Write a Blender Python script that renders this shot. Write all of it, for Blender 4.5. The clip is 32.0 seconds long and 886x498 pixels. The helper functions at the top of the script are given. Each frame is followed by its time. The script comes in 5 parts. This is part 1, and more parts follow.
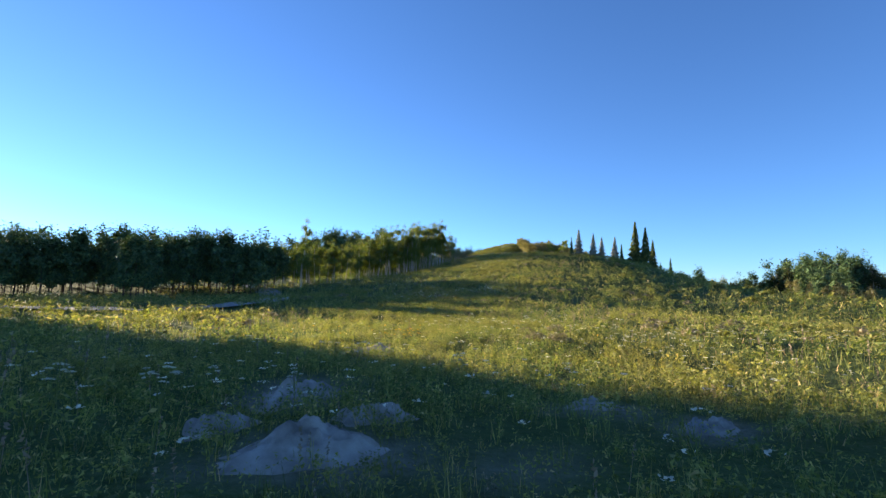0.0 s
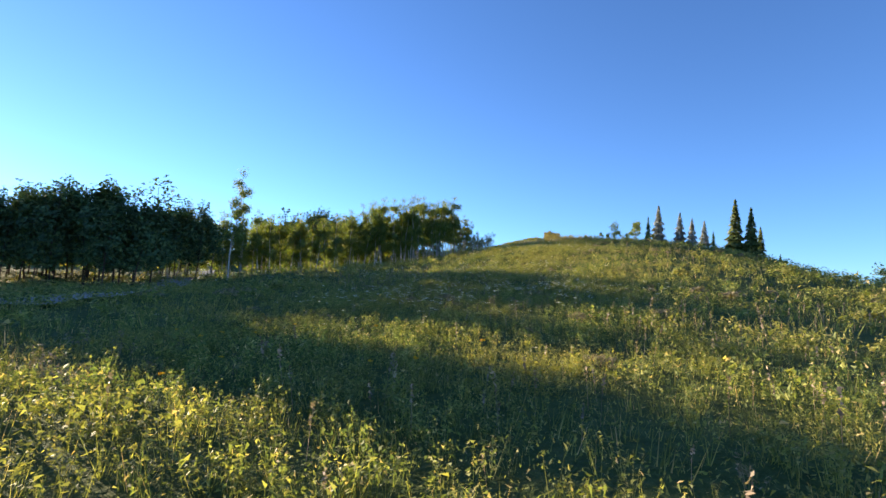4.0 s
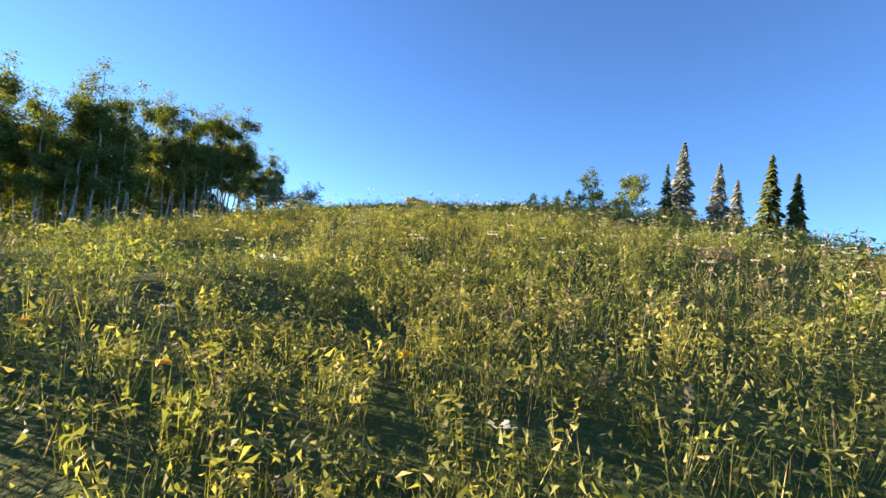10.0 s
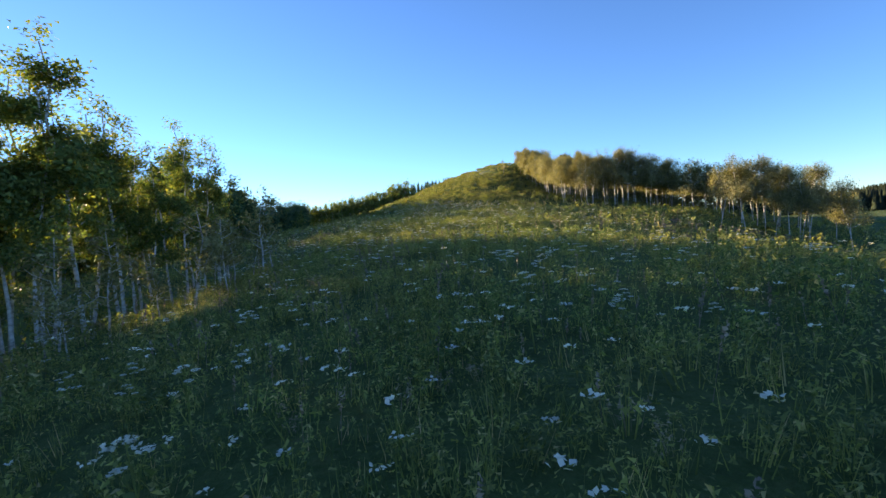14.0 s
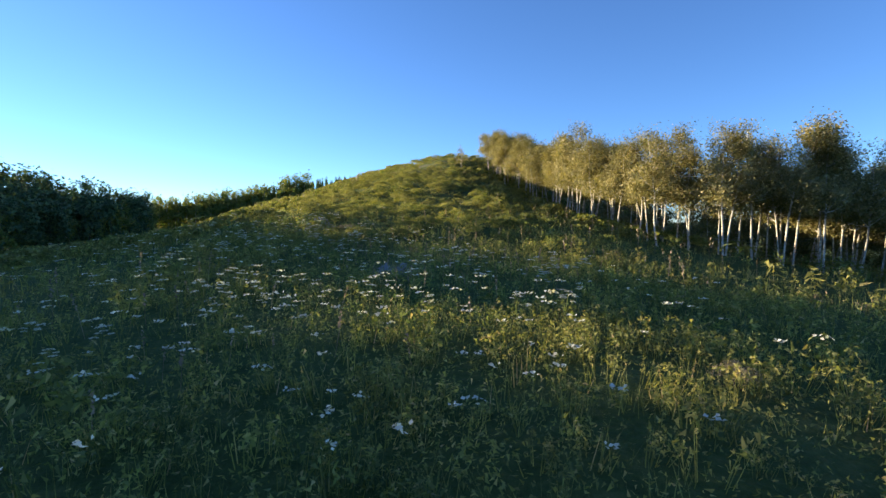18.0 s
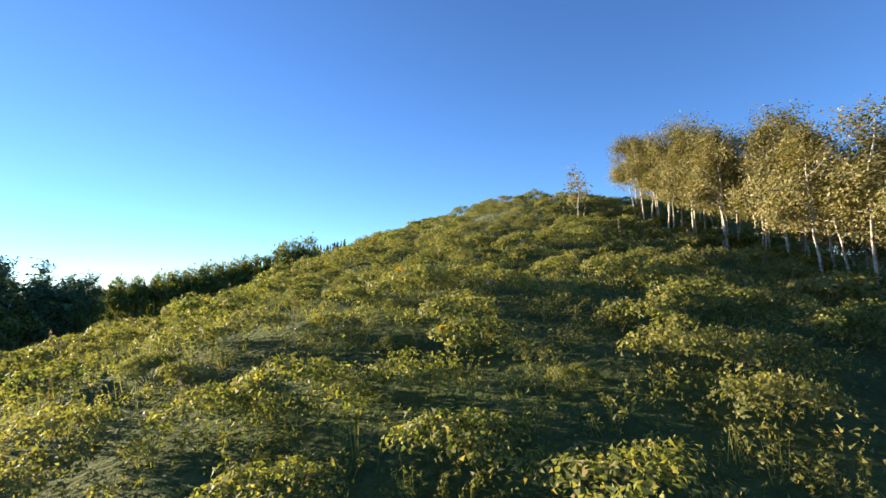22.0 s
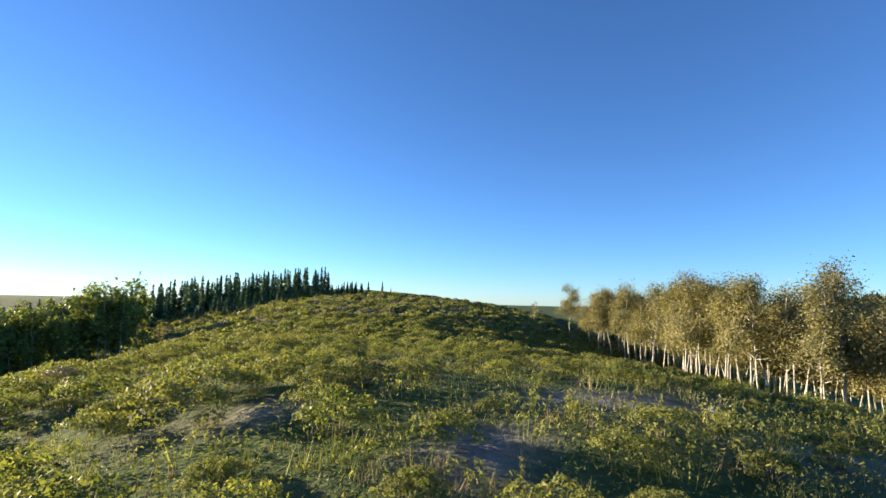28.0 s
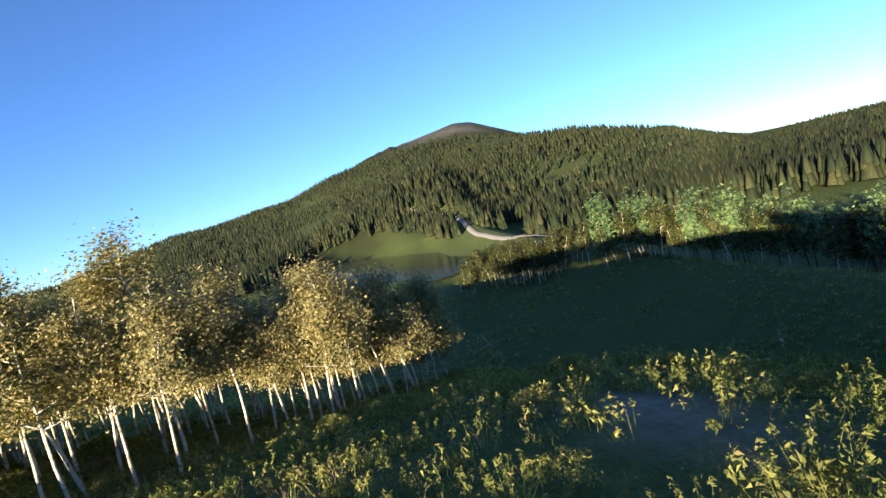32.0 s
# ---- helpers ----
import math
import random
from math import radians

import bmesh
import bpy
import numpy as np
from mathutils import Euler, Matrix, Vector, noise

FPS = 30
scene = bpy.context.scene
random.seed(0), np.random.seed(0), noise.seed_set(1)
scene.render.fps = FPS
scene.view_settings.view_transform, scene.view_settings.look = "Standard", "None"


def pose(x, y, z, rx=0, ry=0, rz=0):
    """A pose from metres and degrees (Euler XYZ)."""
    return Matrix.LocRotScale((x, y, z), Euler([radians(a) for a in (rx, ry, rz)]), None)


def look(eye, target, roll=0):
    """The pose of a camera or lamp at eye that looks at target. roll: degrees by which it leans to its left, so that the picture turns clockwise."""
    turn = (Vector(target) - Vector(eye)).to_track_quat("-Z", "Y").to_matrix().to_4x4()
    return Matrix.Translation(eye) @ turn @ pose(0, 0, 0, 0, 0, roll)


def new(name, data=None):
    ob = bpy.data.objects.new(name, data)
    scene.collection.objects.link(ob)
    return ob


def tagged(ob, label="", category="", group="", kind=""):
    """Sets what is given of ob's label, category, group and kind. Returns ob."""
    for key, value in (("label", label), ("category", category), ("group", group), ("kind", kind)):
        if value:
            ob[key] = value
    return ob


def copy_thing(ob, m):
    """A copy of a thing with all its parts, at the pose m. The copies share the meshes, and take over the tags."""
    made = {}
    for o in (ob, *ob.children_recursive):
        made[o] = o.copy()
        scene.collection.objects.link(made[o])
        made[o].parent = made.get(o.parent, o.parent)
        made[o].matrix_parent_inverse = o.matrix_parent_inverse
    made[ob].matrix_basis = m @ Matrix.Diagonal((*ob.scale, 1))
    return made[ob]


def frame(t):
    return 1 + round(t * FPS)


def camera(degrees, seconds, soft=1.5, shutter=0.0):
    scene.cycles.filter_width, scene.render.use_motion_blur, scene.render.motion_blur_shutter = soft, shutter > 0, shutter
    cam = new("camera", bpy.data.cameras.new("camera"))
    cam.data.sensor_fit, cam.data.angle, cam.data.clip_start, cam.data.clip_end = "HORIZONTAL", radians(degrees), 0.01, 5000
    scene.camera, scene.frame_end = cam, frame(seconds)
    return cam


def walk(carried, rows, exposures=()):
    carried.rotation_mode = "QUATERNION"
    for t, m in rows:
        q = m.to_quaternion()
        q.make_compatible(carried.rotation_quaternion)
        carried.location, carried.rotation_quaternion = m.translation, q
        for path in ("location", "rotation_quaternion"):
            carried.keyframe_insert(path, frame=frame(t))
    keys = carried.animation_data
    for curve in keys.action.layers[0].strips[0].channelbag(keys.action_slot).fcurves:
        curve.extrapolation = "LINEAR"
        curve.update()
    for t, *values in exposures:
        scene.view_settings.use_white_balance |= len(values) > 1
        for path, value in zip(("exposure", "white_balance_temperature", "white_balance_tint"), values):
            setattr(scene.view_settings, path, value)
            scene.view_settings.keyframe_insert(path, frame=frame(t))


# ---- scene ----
cam = camera(83.6, 32.0)
PATH = [
    (0, (1.471, 3.404, 2.813), (1.404, 23.325, 4.586), 1.21),
    (0.5, (0.493, 8.538, 2.725), (0.699, 28.456, 4.529), 1.38),
    (1, (0.190, 13.989, 2.701), (0.584, 33.901, 4.542), 1.30),
    (1.5, (0.334, 19.351, 2.617), (0.808, 39.259, 4.480), 1.32),
    (2, (0.576, 24.318, 2.454), (1.102, 44.223, 4.326), 1.26),
    (2.5, (0.813, 28.997, 2.545), (1.286, 48.908, 4.371), 1.12),
    (4.5, (1.081, 47.363, 2.804), (0.428, 67.270, 4.620), 3.42),
    (5, (0.228, 53.190, 3.125), (1.930, 73.031, 4.983), -1.09),
    (5.5, (-0.480, 58.172, 3.451), (3.536, 77.697, 5.074), -6.36),
    (6, (-0.369, 62.454, 3.755), (5.231, 81.601, 5.182), -5.48),
    (6.5, (0.650, 66.447, 4.181), (6.051, 85.654, 5.562), -0.57),
    (7, (1.981, 70.377, 4.553), (7.083, 89.666, 5.941), 5.31),
    (7.5, (3.587, 74.292, 4.959), (8.616, 93.601, 6.336), 6.34),
    (8, (4.784, 78.323, 5.477), (9.856, 97.617, 6.891), 6.27),
    (8.5, (5.683, 82.148, 6.152), (10.842, 101.425, 7.490), 5.99),
    (9, (6.849, 86.004, 6.548), (12.026, 105.280, 7.815), 6.21),
    (9.5, (7.833, 89.662, 7.162), (13.065, 108.949, 7.959), 6.05),
    (10, (8.802, 93.469, 7.841), (14.144, 112.717, 8.836), 5.86),
    (10.5, (10.229, 97.620, 8.916), (15.129, 116.993, 9.750), 6.36),
    (11, (11.907, 101.724, 10.865), (15.131, 121.463, 10.854), 8.63),
    (11.5, (13.738, 106.720, 11.926), (14.782, 126.684, 11.359), 9.01),
    (12, (15.448, 112.212, 12.755), (14.764, 132.181, 11.881), 6.88),
    (12.5, (15.951, 118.008, 13.415), (15.602, 137.985, 12.511), 1.58),
    (13, (16.075, 123.963, 14.170), (16.763, 143.925, 13.152), -4.56),
    (13.5, (16.628, 129.821, 14.835), (17.619, 149.766, 13.734), -4.46),
    (15.5, (17.509, 149.566, 17.993), (15.394, 169.427, 16.948), -0.81),
    (16, (17.034, 155.238, 18.062), (16.753, 175.200, 16.859), -6.34),
    (16.5, (17.014, 160.981, 17.916), (19.238, 180.811, 16.564), -10.93),
    (17, (17.835, 166.786, 17.876), (22.094, 186.275, 16.448), -9.66),
    (17.5, (18.725, 172.305, 18.134), (23.340, 191.724, 16.866), -5.17),
    (18, (19.326, 177.038, 18.379), (23.281, 196.615, 17.322), 0.29),
    (18.5, (19.845, 181.363, 18.973), (23.216, 201.073, 18.618), 2.08),
    (19, (20.210, 185.388, 19.262), (23.044, 205.182, 19.668), 3.68),
    (19.5, (20.773, 189.033, 19.531), (21.178, 209.019, 20.170), 6.79),
    (20, (21.667, 192.409, 20.045), (18.572, 212.159, 20.669), 8.46),
    (20.5, (22.181, 197.298, 20.461), (19.979, 217.165, 21.155), 5.54),
    (21, (22.565, 202.145, 20.876), (21.908, 222.115, 21.743), 2.80),
    (21.5, (22.801, 206.263, 21.432), (23.813, 226.215, 22.382), 0.41),
    (22, (23.075, 209.996, 22.011), (25.680, 229.793, 23.154), -2.11),
    (22.5, (23.465, 213.448, 22.736), (27.533, 232.996, 23.899), -3.14),
    (23, (23.940, 216.497, 23.199), (28.395, 235.936, 24.720), 1.35),
    (23.5, (24.462, 219.565, 24.022), (28.566, 239.054, 25.846), 6.44),
    (24, (24.941, 222.243, 24.489), (28.988, 241.725, 26.506), 7.74),
    (24.5, (25.335, 224.896, 24.877), (29.428, 244.323, 27.287), 7.26),
    (25, (25.643, 227.249, 25.208), (29.820, 246.559, 28.316), 6.80),
    (25.5, (25.835, 229.159, 25.539), (30.306, 248.394, 28.702), 6.77),
    (27.5, (34.022, 235.463, 27.705), (35.519, 255.287, 29.894), -0.09),
    (28, (33.613, 237.990, 28.831), (37.963, 257.404, 30.874), 1.31),
    (28.5, (32.973, 239.894, 29.603), (40.489, 258.325, 31.553), 1.63),
    (29, (33.132, 242.386, 29.418), (44.109, 258.999, 31.290), 0.95),
    (29.5, (33.403, 244.621, 29.745), (48.171, 258.076, 30.673), -3.49),
    (30, (33.250, 245.486, 29.999), (51.242, 254.219, 29.741), -11.85),
    (30.5, (33.286, 246.173, 29.947), (53.043, 248.930, 28.515), -18.69),
    (31, (33.482, 246.784, 30.036), (53.149, 244.705, 27.056), -21.28),
    (31.5, (34.848, 247.041, 29.845), (54.393, 244.032, 26.854), -22.06),
    (32, (39.798, 247.063, 29.251), (59.667, 245.498, 27.580), -13.94),
]
walk(cam, [(t, look(eye, target, roll)) for t, eye, target, roll in PATH], [(0, 1.95, 6600, 12), (2.5, 1.95, 6600, 12), (5, 2.25, 7000, 14), (9.5, 2.25, 6900, 13), (13.5, 2.2, 7000, 14), (17, 2.05, 6900, 13), (19, 1.95, 6700, 12), (25, 1.9, 6600, 12), (28, 1.75, 6450, 10), (30, 1.95, 6700, 13), (32, 2.0, 6700, 14)])

# ---------------------------------------------------------------- light
SUN_TURN, SUN_HIGH = 57.0, 8.5
world = bpy.data.worlds.new("sky")
scene.world = world
world.use_nodes = True
wn = world.node_tree.nodes
sky = wn.new("ShaderNodeTexSky")
sky.sky_type = "NISHITA"
sky.sun_disc = False
sky.sun_elevation = radians(SUN_HIGH)
sky.sun_rotation = radians(360 - SUN_TURN)
sky.altitude = 2500
sky.air_density = 1.0
sky.dust_density = 0.2
sky.ozone_density = 4.0
wn["Background"].inputs["Strength"].default_value = 0.08
tone = wn.new("ShaderNodeMix")
tone.data_type, tone.blend_type = "RGBA", "MULTIPLY"
tone.inputs[0].default_value = 1.0
tone.inputs[7].default_value = (0.9, 0.975, 1.1, 1)
world.node_tree.links.new(sky.outputs[0], tone.inputs[6])
world.node_tree.links.new(tone.outputs[2], wn["Background"].inputs["Color"])

sun_dir = Vector((-math.sin(radians(SUN_TURN)) * math.cos(radians(SUN_HIGH)),
                  math.cos(radians(SUN_TURN)) * math.cos(radians(SUN_HIGH)), math.sin(radians(SUN_HIGH))))
sun = new("sun", bpy.data.lights.new("sun", "SUN"))
sun.data.energy, sun.data.angle, sun.data.color = 5.0, radians(0.6), (1.0, 0.84, 0.58)
sun.matrix_world = look(sun_dir * 300, (0, 0, 0))


# ---------------------------------------------------------------- materials
def ramp(nt, src, stops):
    r = nt.nodes.new("ShaderNodeValToRGB")
    while len(r.color_ramp.elements) < len(stops):
        r.color_ramp.elements.new(0.5)
    for e, (p, c) in zip(r.color_ramp.elements, stops):
        e.position, e.color = p, (*c, 1)
    nt.links.new(src, r.inputs[0])
    return r.outputs[0]


def noise_of(nt, scale, detail=3.0, coord="Object", rough=0.55):
    tc = nt.nodes.new("ShaderNodeTexCoord")
    n = nt.nodes.new("ShaderNodeTexNoise")
    n.inputs["Scale"].default_value, n.inputs["Detail"].default_value, n.inputs["Roughness"].default_value = scale, detail, rough
    nt.links.new(tc.outputs[coord], n.inputs["Vector"])
    return n.outputs[0]


def mix(nt, fac, a, b, mode="MIX"):
    m = nt.nodes.new("ShaderNodeMix")
    m.data_type, m.blend_type = "RGBA", mode
    for sock, v in ((0, fac), (6, a), (7, b)):
        if isinstance(v, (int, float)):
            m.inputs[sock].default_value = v
        elif isinstance(v, tuple):
            m.inputs[sock].default_value = (*v, 1)
        else:
            nt.links.new(v, m.inputs[sock])
    return m.outputs[2]


def foliage(name, stops, patch, patch_scale=0.35, through_light=0.35, rough=0.6, by="island", spread=0.5):
    """Leaves: each leaf its own tint, drifting over patches, with light shining through."""
    m = bpy.data.materials.new(name)
    m.use_nodes = True
    nt = m.node_tree
    b = nt.nodes["Principled BSDF"]
    if by == "island":
        rnd = nt.nodes.new("ShaderNodeNewGeometry").outputs["Random Per Island"]
    else:
        rnd = nt.nodes.new("ShaderNodeObjectInfo").outputs["Random"]
    col = ramp(nt, rnd, stops)
    fac = ramp(nt, noise_of(nt, patch_scale, 3.0), ((0.38, (0, 0, 0)), (0.66, (spread, spread, spread))))
    col = mix(nt, fac, col, patch)
    blotch = ramp(nt, noise_of(nt, 1.7, 2.0), ((0.35, (0.62, 0.66, 0.66)), (0.65, (1.25, 1.2, 1.1))))
    col = mix(nt, 1.0, col, blotch, "MULTIPLY")
    nt.links.new(col, b.inputs["Base Color"])
    b.inputs["Roughness"].default_value = rough
    b.inputs["Specular IOR Level"].default_value = 0.25
    tr = nt.nodes.new("ShaderNodeBsdfTranslucent")
    nt.links.new(mix(nt, 1.0, col, (1.0, 1.0, 0.45), "MULTIPLY"), tr.inputs["Color"])
    ms = nt.nodes.new("ShaderNodeMixShader")
    ms.inputs[0].default_value = through_light
    nt.links.new(b.outputs[0], ms.inputs[1])
    nt.links.new(tr.outputs[0], ms.inputs[2])
    nt.links.new(ms.outputs[0], nt.nodes["Material Output"].inputs["Surface"])
    return m


def solid(name, stops, scale, rough=0.9, bump=0.3, bump_scale=8.0, stretch=None):
    m = bpy.data.materials.new(name)
    m.use_nodes = True
    nt = m.node_tree
    b = nt.nodes["Principled BSDF"]
    src = noise_of(nt, scale, 6.0)
    if stretch:
        tc = nt.nodes.new("ShaderNodeTexCoord")
        mp = nt.nodes.new("ShaderNodeMapping")
        mp.inputs["Scale"].default_value = stretch
        nt.links.new(tc.outputs["Object"], mp.inputs["Vector"])
        nt.links.new(mp.outputs[0], src.node.inputs["Vector"])
    nt.links.new(ramp(nt, src, stops), b.inputs["Base Color"])
    b.inputs["Roughness"].default_value = rough
    b.inputs["Specular IOR Level"].default_value = 0.2
    bp = nt.nodes.new("ShaderNodeBump")
    bp.inputs["Strength"].default_value, bp.inputs["Distance"].default_value = bump, 0.05
    nt.links.new(noise_of(nt, bump_scale, 5.0), bp.inputs["Height"])
    nt.links.new(bp.outputs[0], b.inputs["Normal"])
    return m


def ground_material():
    """Turf and litter between the plants; bare soil in worn patches; dark woods and grey rock on the far slopes."""
    m = bpy.data.materials.new("hillside_turf")
    m.use_nodes = True
    nt = m.node_tree
    b = nt.nodes["Principled BSDF"]
    turf = ramp(nt, noise_of(nt, 2.6, 9.0, rough=0.8), ((0.3, (0.035, 0.055, 0.018)), (0.5, (0.07, 0.105, 0.03)), (0.62, (0.11, 0.135, 0.045)), (0.75, (0.17, 0.15, 0.08))))
    broad = ramp(nt, noise_of(nt, 0.05, 4.0), ((0.4, (0, 0, 0)), (0.7, (0.6, 0.6, 0.6))))
    turf = mix(nt, broad, turf, (0.1, 0.11, 0.036))
    soil = ramp(nt, noise_of(nt, 2.5, 8.0, rough=0.7), ((0.3, (0.17, 0.14, 0.115)), (0.55, (0.31, 0.265, 0.22)), (0.75, (0.44, 0.39, 0.33))))
    bare = nt.nodes.new("ShaderNodeAttribute")
    bare.attribute_name = "bare"
    col = mix(nt, bare.outputs["Fac"], turf, soil)
    rock = nt.nodes.new("ShaderNodeAttribute")
    rock.attribute_name = "rock"
    stone = ramp(nt, noise_of(nt, 0.02, 8.0, rough=0.7), ((0.35, (0.12, 0.115, 0.11)), (0.6, (0.26, 0.25, 0.24))))
    col = mix(nt, rock.outputs["Fac"], col, stone)
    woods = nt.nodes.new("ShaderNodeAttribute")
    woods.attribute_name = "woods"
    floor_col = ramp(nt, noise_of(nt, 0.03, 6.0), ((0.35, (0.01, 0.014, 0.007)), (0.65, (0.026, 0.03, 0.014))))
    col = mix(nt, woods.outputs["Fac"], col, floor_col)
    nt.links.new(col, b.inputs["Base Color"])
    b.inputs["Roughness"].default_value = 0.95
    b.inputs["Specular IOR Level"].default_value = 0.1
    bp = nt.nodes.new("ShaderNodeBump")
    bp.inputs["Strength"].default_value, bp.inputs["Distance"].default_value = 1.0, 0.2
    nt.links.new(noise_of(nt, 7.0, 6.0), bp.inputs["Height"])
    nt.links.new(bp.outputs[0], b.inputs["Normal"])
    return m


M_GROUND = ground_material()
M_ROAD = solid("gravel_road", ((0.3, (0.2, 0.185, 0.17)), (0.7, (0.34, 0.32, 0.29))), 1.2, 0.95, 0.4, 20)
M_SOIL = solid("pale_soil", ((0.3, (0.17, 0.145, 0.12)), (0.5, (0.3, 0.265, 0.225)), (0.75, (0.45, 0.41, 0.36))), 2.2, 0.97, 1.0, 7)
M_STONE = solid("field_stone", ((0.3, (0.17, 0.165, 0.16)), (0.7, (0.36, 0.345, 0.33))), 4.0, 0.9, 0.6, 14)
M_ASPEN = solid("aspen_bark", ((0.3, (0.09, 0.08, 0.065)), (0.42, (0.36, 0.33, 0.27)), (0.7, (0.62, 0.58, 0.5))), 3.0, 0.85, 0.25, 12, stretch=(1, 1, 2.2))
M_BARK = solid("conifer_bark", ((0.3, (0.035, 0.026, 0.02)), (0.7, (0.12, 0.085, 0.06))), 5.0, 0.95, 0.5, 14, stretch=(1, 1, 0.4))
M_TWIG = solid("shrub_stem", ((0.3, (0.05, 0.038, 0.028)), (0.7, (0.13, 0.1, 0.075))), 8.0, 0.95, 0.2, 20)
M_LEAF_DARK = foliage("aspen_leaves_dark", ((0.0, (0.0907, 0.147, 0.0412)), (0.5, (0.181, 0.244, 0.0625)), (0.85, (0.295, 0.325, 0.0821)), (1.0, (0.545, 0.425, 0.102))), (0.135, 0.179, 0.0625), 0.5, 0.42)
M_LEAF_GOLD = foliage("aspen_leaves_olive", ((0.0, (0.121, 0.132, 0.0496)), (0.4, (0.229, 0.218, 0.091)), (0.8, (0.35, 0.305, 0.14)), (1.0, (0.507, 0.414, 0.248))), (0.242, 0.207, 0.0991), 0.5, 0.35)
M_NEEDLE = foliage("spruce_needles", ((0.0, (0.0381, 0.0826, 0.0381)), (0.6, (0.0889, 0.159, 0.0635)), (1.0, (0.191, 0.237, 0.0804))), (0.0635, 0.114, 0.0635), 0.4, 0.12, 0.7)
# lighter, warmer copy of the spruce needles: low sun put into the colour
M_NEEDLE_SUNLIT = foliage("sunlit_spruce_needles", ((0.0, (0.0676, 0.103, 0.0325)), (0.6, (0.148, 0.182, 0.0494)), (1.0, (0.273, 0.251, 0.0676))), (0.114, 0.137, 0.0455), 0.4, 0.15, 0.7)
M_SILVER = foliage("blue_spruce_needles", ((0.0, (0.173, 0.186, 0.171)), (0.6, (0.324, 0.328, 0.298)), (1.0, (0.454, 0.438, 0.398))), (0.259, 0.263, 0.221), 0.4, 0.15, 0.7)
M_SHRUB = foliage("shrub_leaves", ((0.0, (0.0835, 0.118, 0.0346)), (0.45, (0.194, 0.228, 0.0614)), (0.85, (0.306, 0.311, 0.0922)), (1.0, (0.445, 0.359, 0.173))), (0.278, 0.249, 0.105), 0.25, 0.48)
M_SHRUB_TAN = foliage("sagebrush_leaves", ((0.0, (0.14, 0.138, 0.0827)), (0.5, (0.261, 0.23, 0.147)), (1.0, (0.483, 0.367, 0.257))), (0.282, 0.221, 0.147), 0.4, 0.25)
M_GRASS = foliage("meadow_grass", ((0.0, (0.0853, 0.132, 0.0421)), (0.5, (0.186, 0.249, 0.0702)), (0.85, (0.338, 0.354, 0.104)), (1.0, (0.814, 0.524, 0.316))), (0.374, 0.302, 0.104), 0.12, 0.35)
M_WEED = foliage("weed_leaves", ((0.0, (0.0889, 0.139, 0.0572)), (0.5, (0.2, 0.263, 0.0873)), (0.9, (0.401, 0.403, 0.134)), (1.0, (0.71, 0.527, 0.286))), (0.379, 0.308, 0.104), 0.15, 0.48)
M_SEED = foliage("dry_seed_heads", ((0.0, (0.164, 0.127, 0.0891)), (0.5, (0.297, 0.23, 0.171)), (1.0, (0.475, 0.372, 0.283))), (0.297, 0.223, 0.178), 0.3, 0.25)
M_PETAL = foliage("white_petals", ((0.0, (0.632, 0.616, 0.54)), (1.0, (0.92, 0.896, 0.821))), (0.805, 0.784, 0.67), 0.5, 0.3, 0.7, spread=0.3)
M_YELLOW = foliage("yellow_petals", ((0.0, (0.7, 0.36, 0.02)), (1.0, (0.8, 0.52, 0.03))), (0.7, 0.3, 0.02), 0.5, 0.3, spread=0.3)
M_FOREST = foliage("far_forest", ((0.0, (0.0102, 0.0204, 0.0084)), (0.6, (0.0216, 0.0348, 0.0132)), (1.0, (0.0504, 0.054, 0.0216))), (0.036, 0.0396, 0.0156), 0.012, 0.1, 0.8)
# darker copy of the aspen leaves: valley shade put into the colour
M_LEAF_SHADE = foliage("shaded_valley_aspen_leaves", ((0.0, (0.024, 0.035, 0.0108)), (0.5, (0.048, 0.063, 0.018)), (1.0, (0.112, 0.112, 0.03))), (0.048, 0.056, 0.018), 0.2, 0.25)
M_PALE = foliage("pale_sage_tufts", ((0.0, (0.24, 0.228, 0.168)), (1.0, (0.504, 0.48, 0.396))), (0.36, 0.336, 0.264), 0.3, 0.25)


def water_material():
    m = bpy.data.materials.new("pond_water")
    m.use_nodes = True
    nt = m.node_tree
    b = nt.nodes["Principled BSDF"]
    b.inputs["Base Color"].default_value = (0.008, 0.014, 0.016, 1)
    b.inputs["Roughness"].default_value = 0.06
    bp = nt.nodes.new("ShaderNodeBump")
    bp.inputs["Strength"].default_value, bp.inputs["Distance"].default_value = 0.6, 0.12
    nt.links.new(noise_of(nt, 0.8, 3.0), bp.inputs["Height"])
    nt.links.new(bp.outputs[0], b.inputs["Normal"])
    return m


M_WATER = water_material()


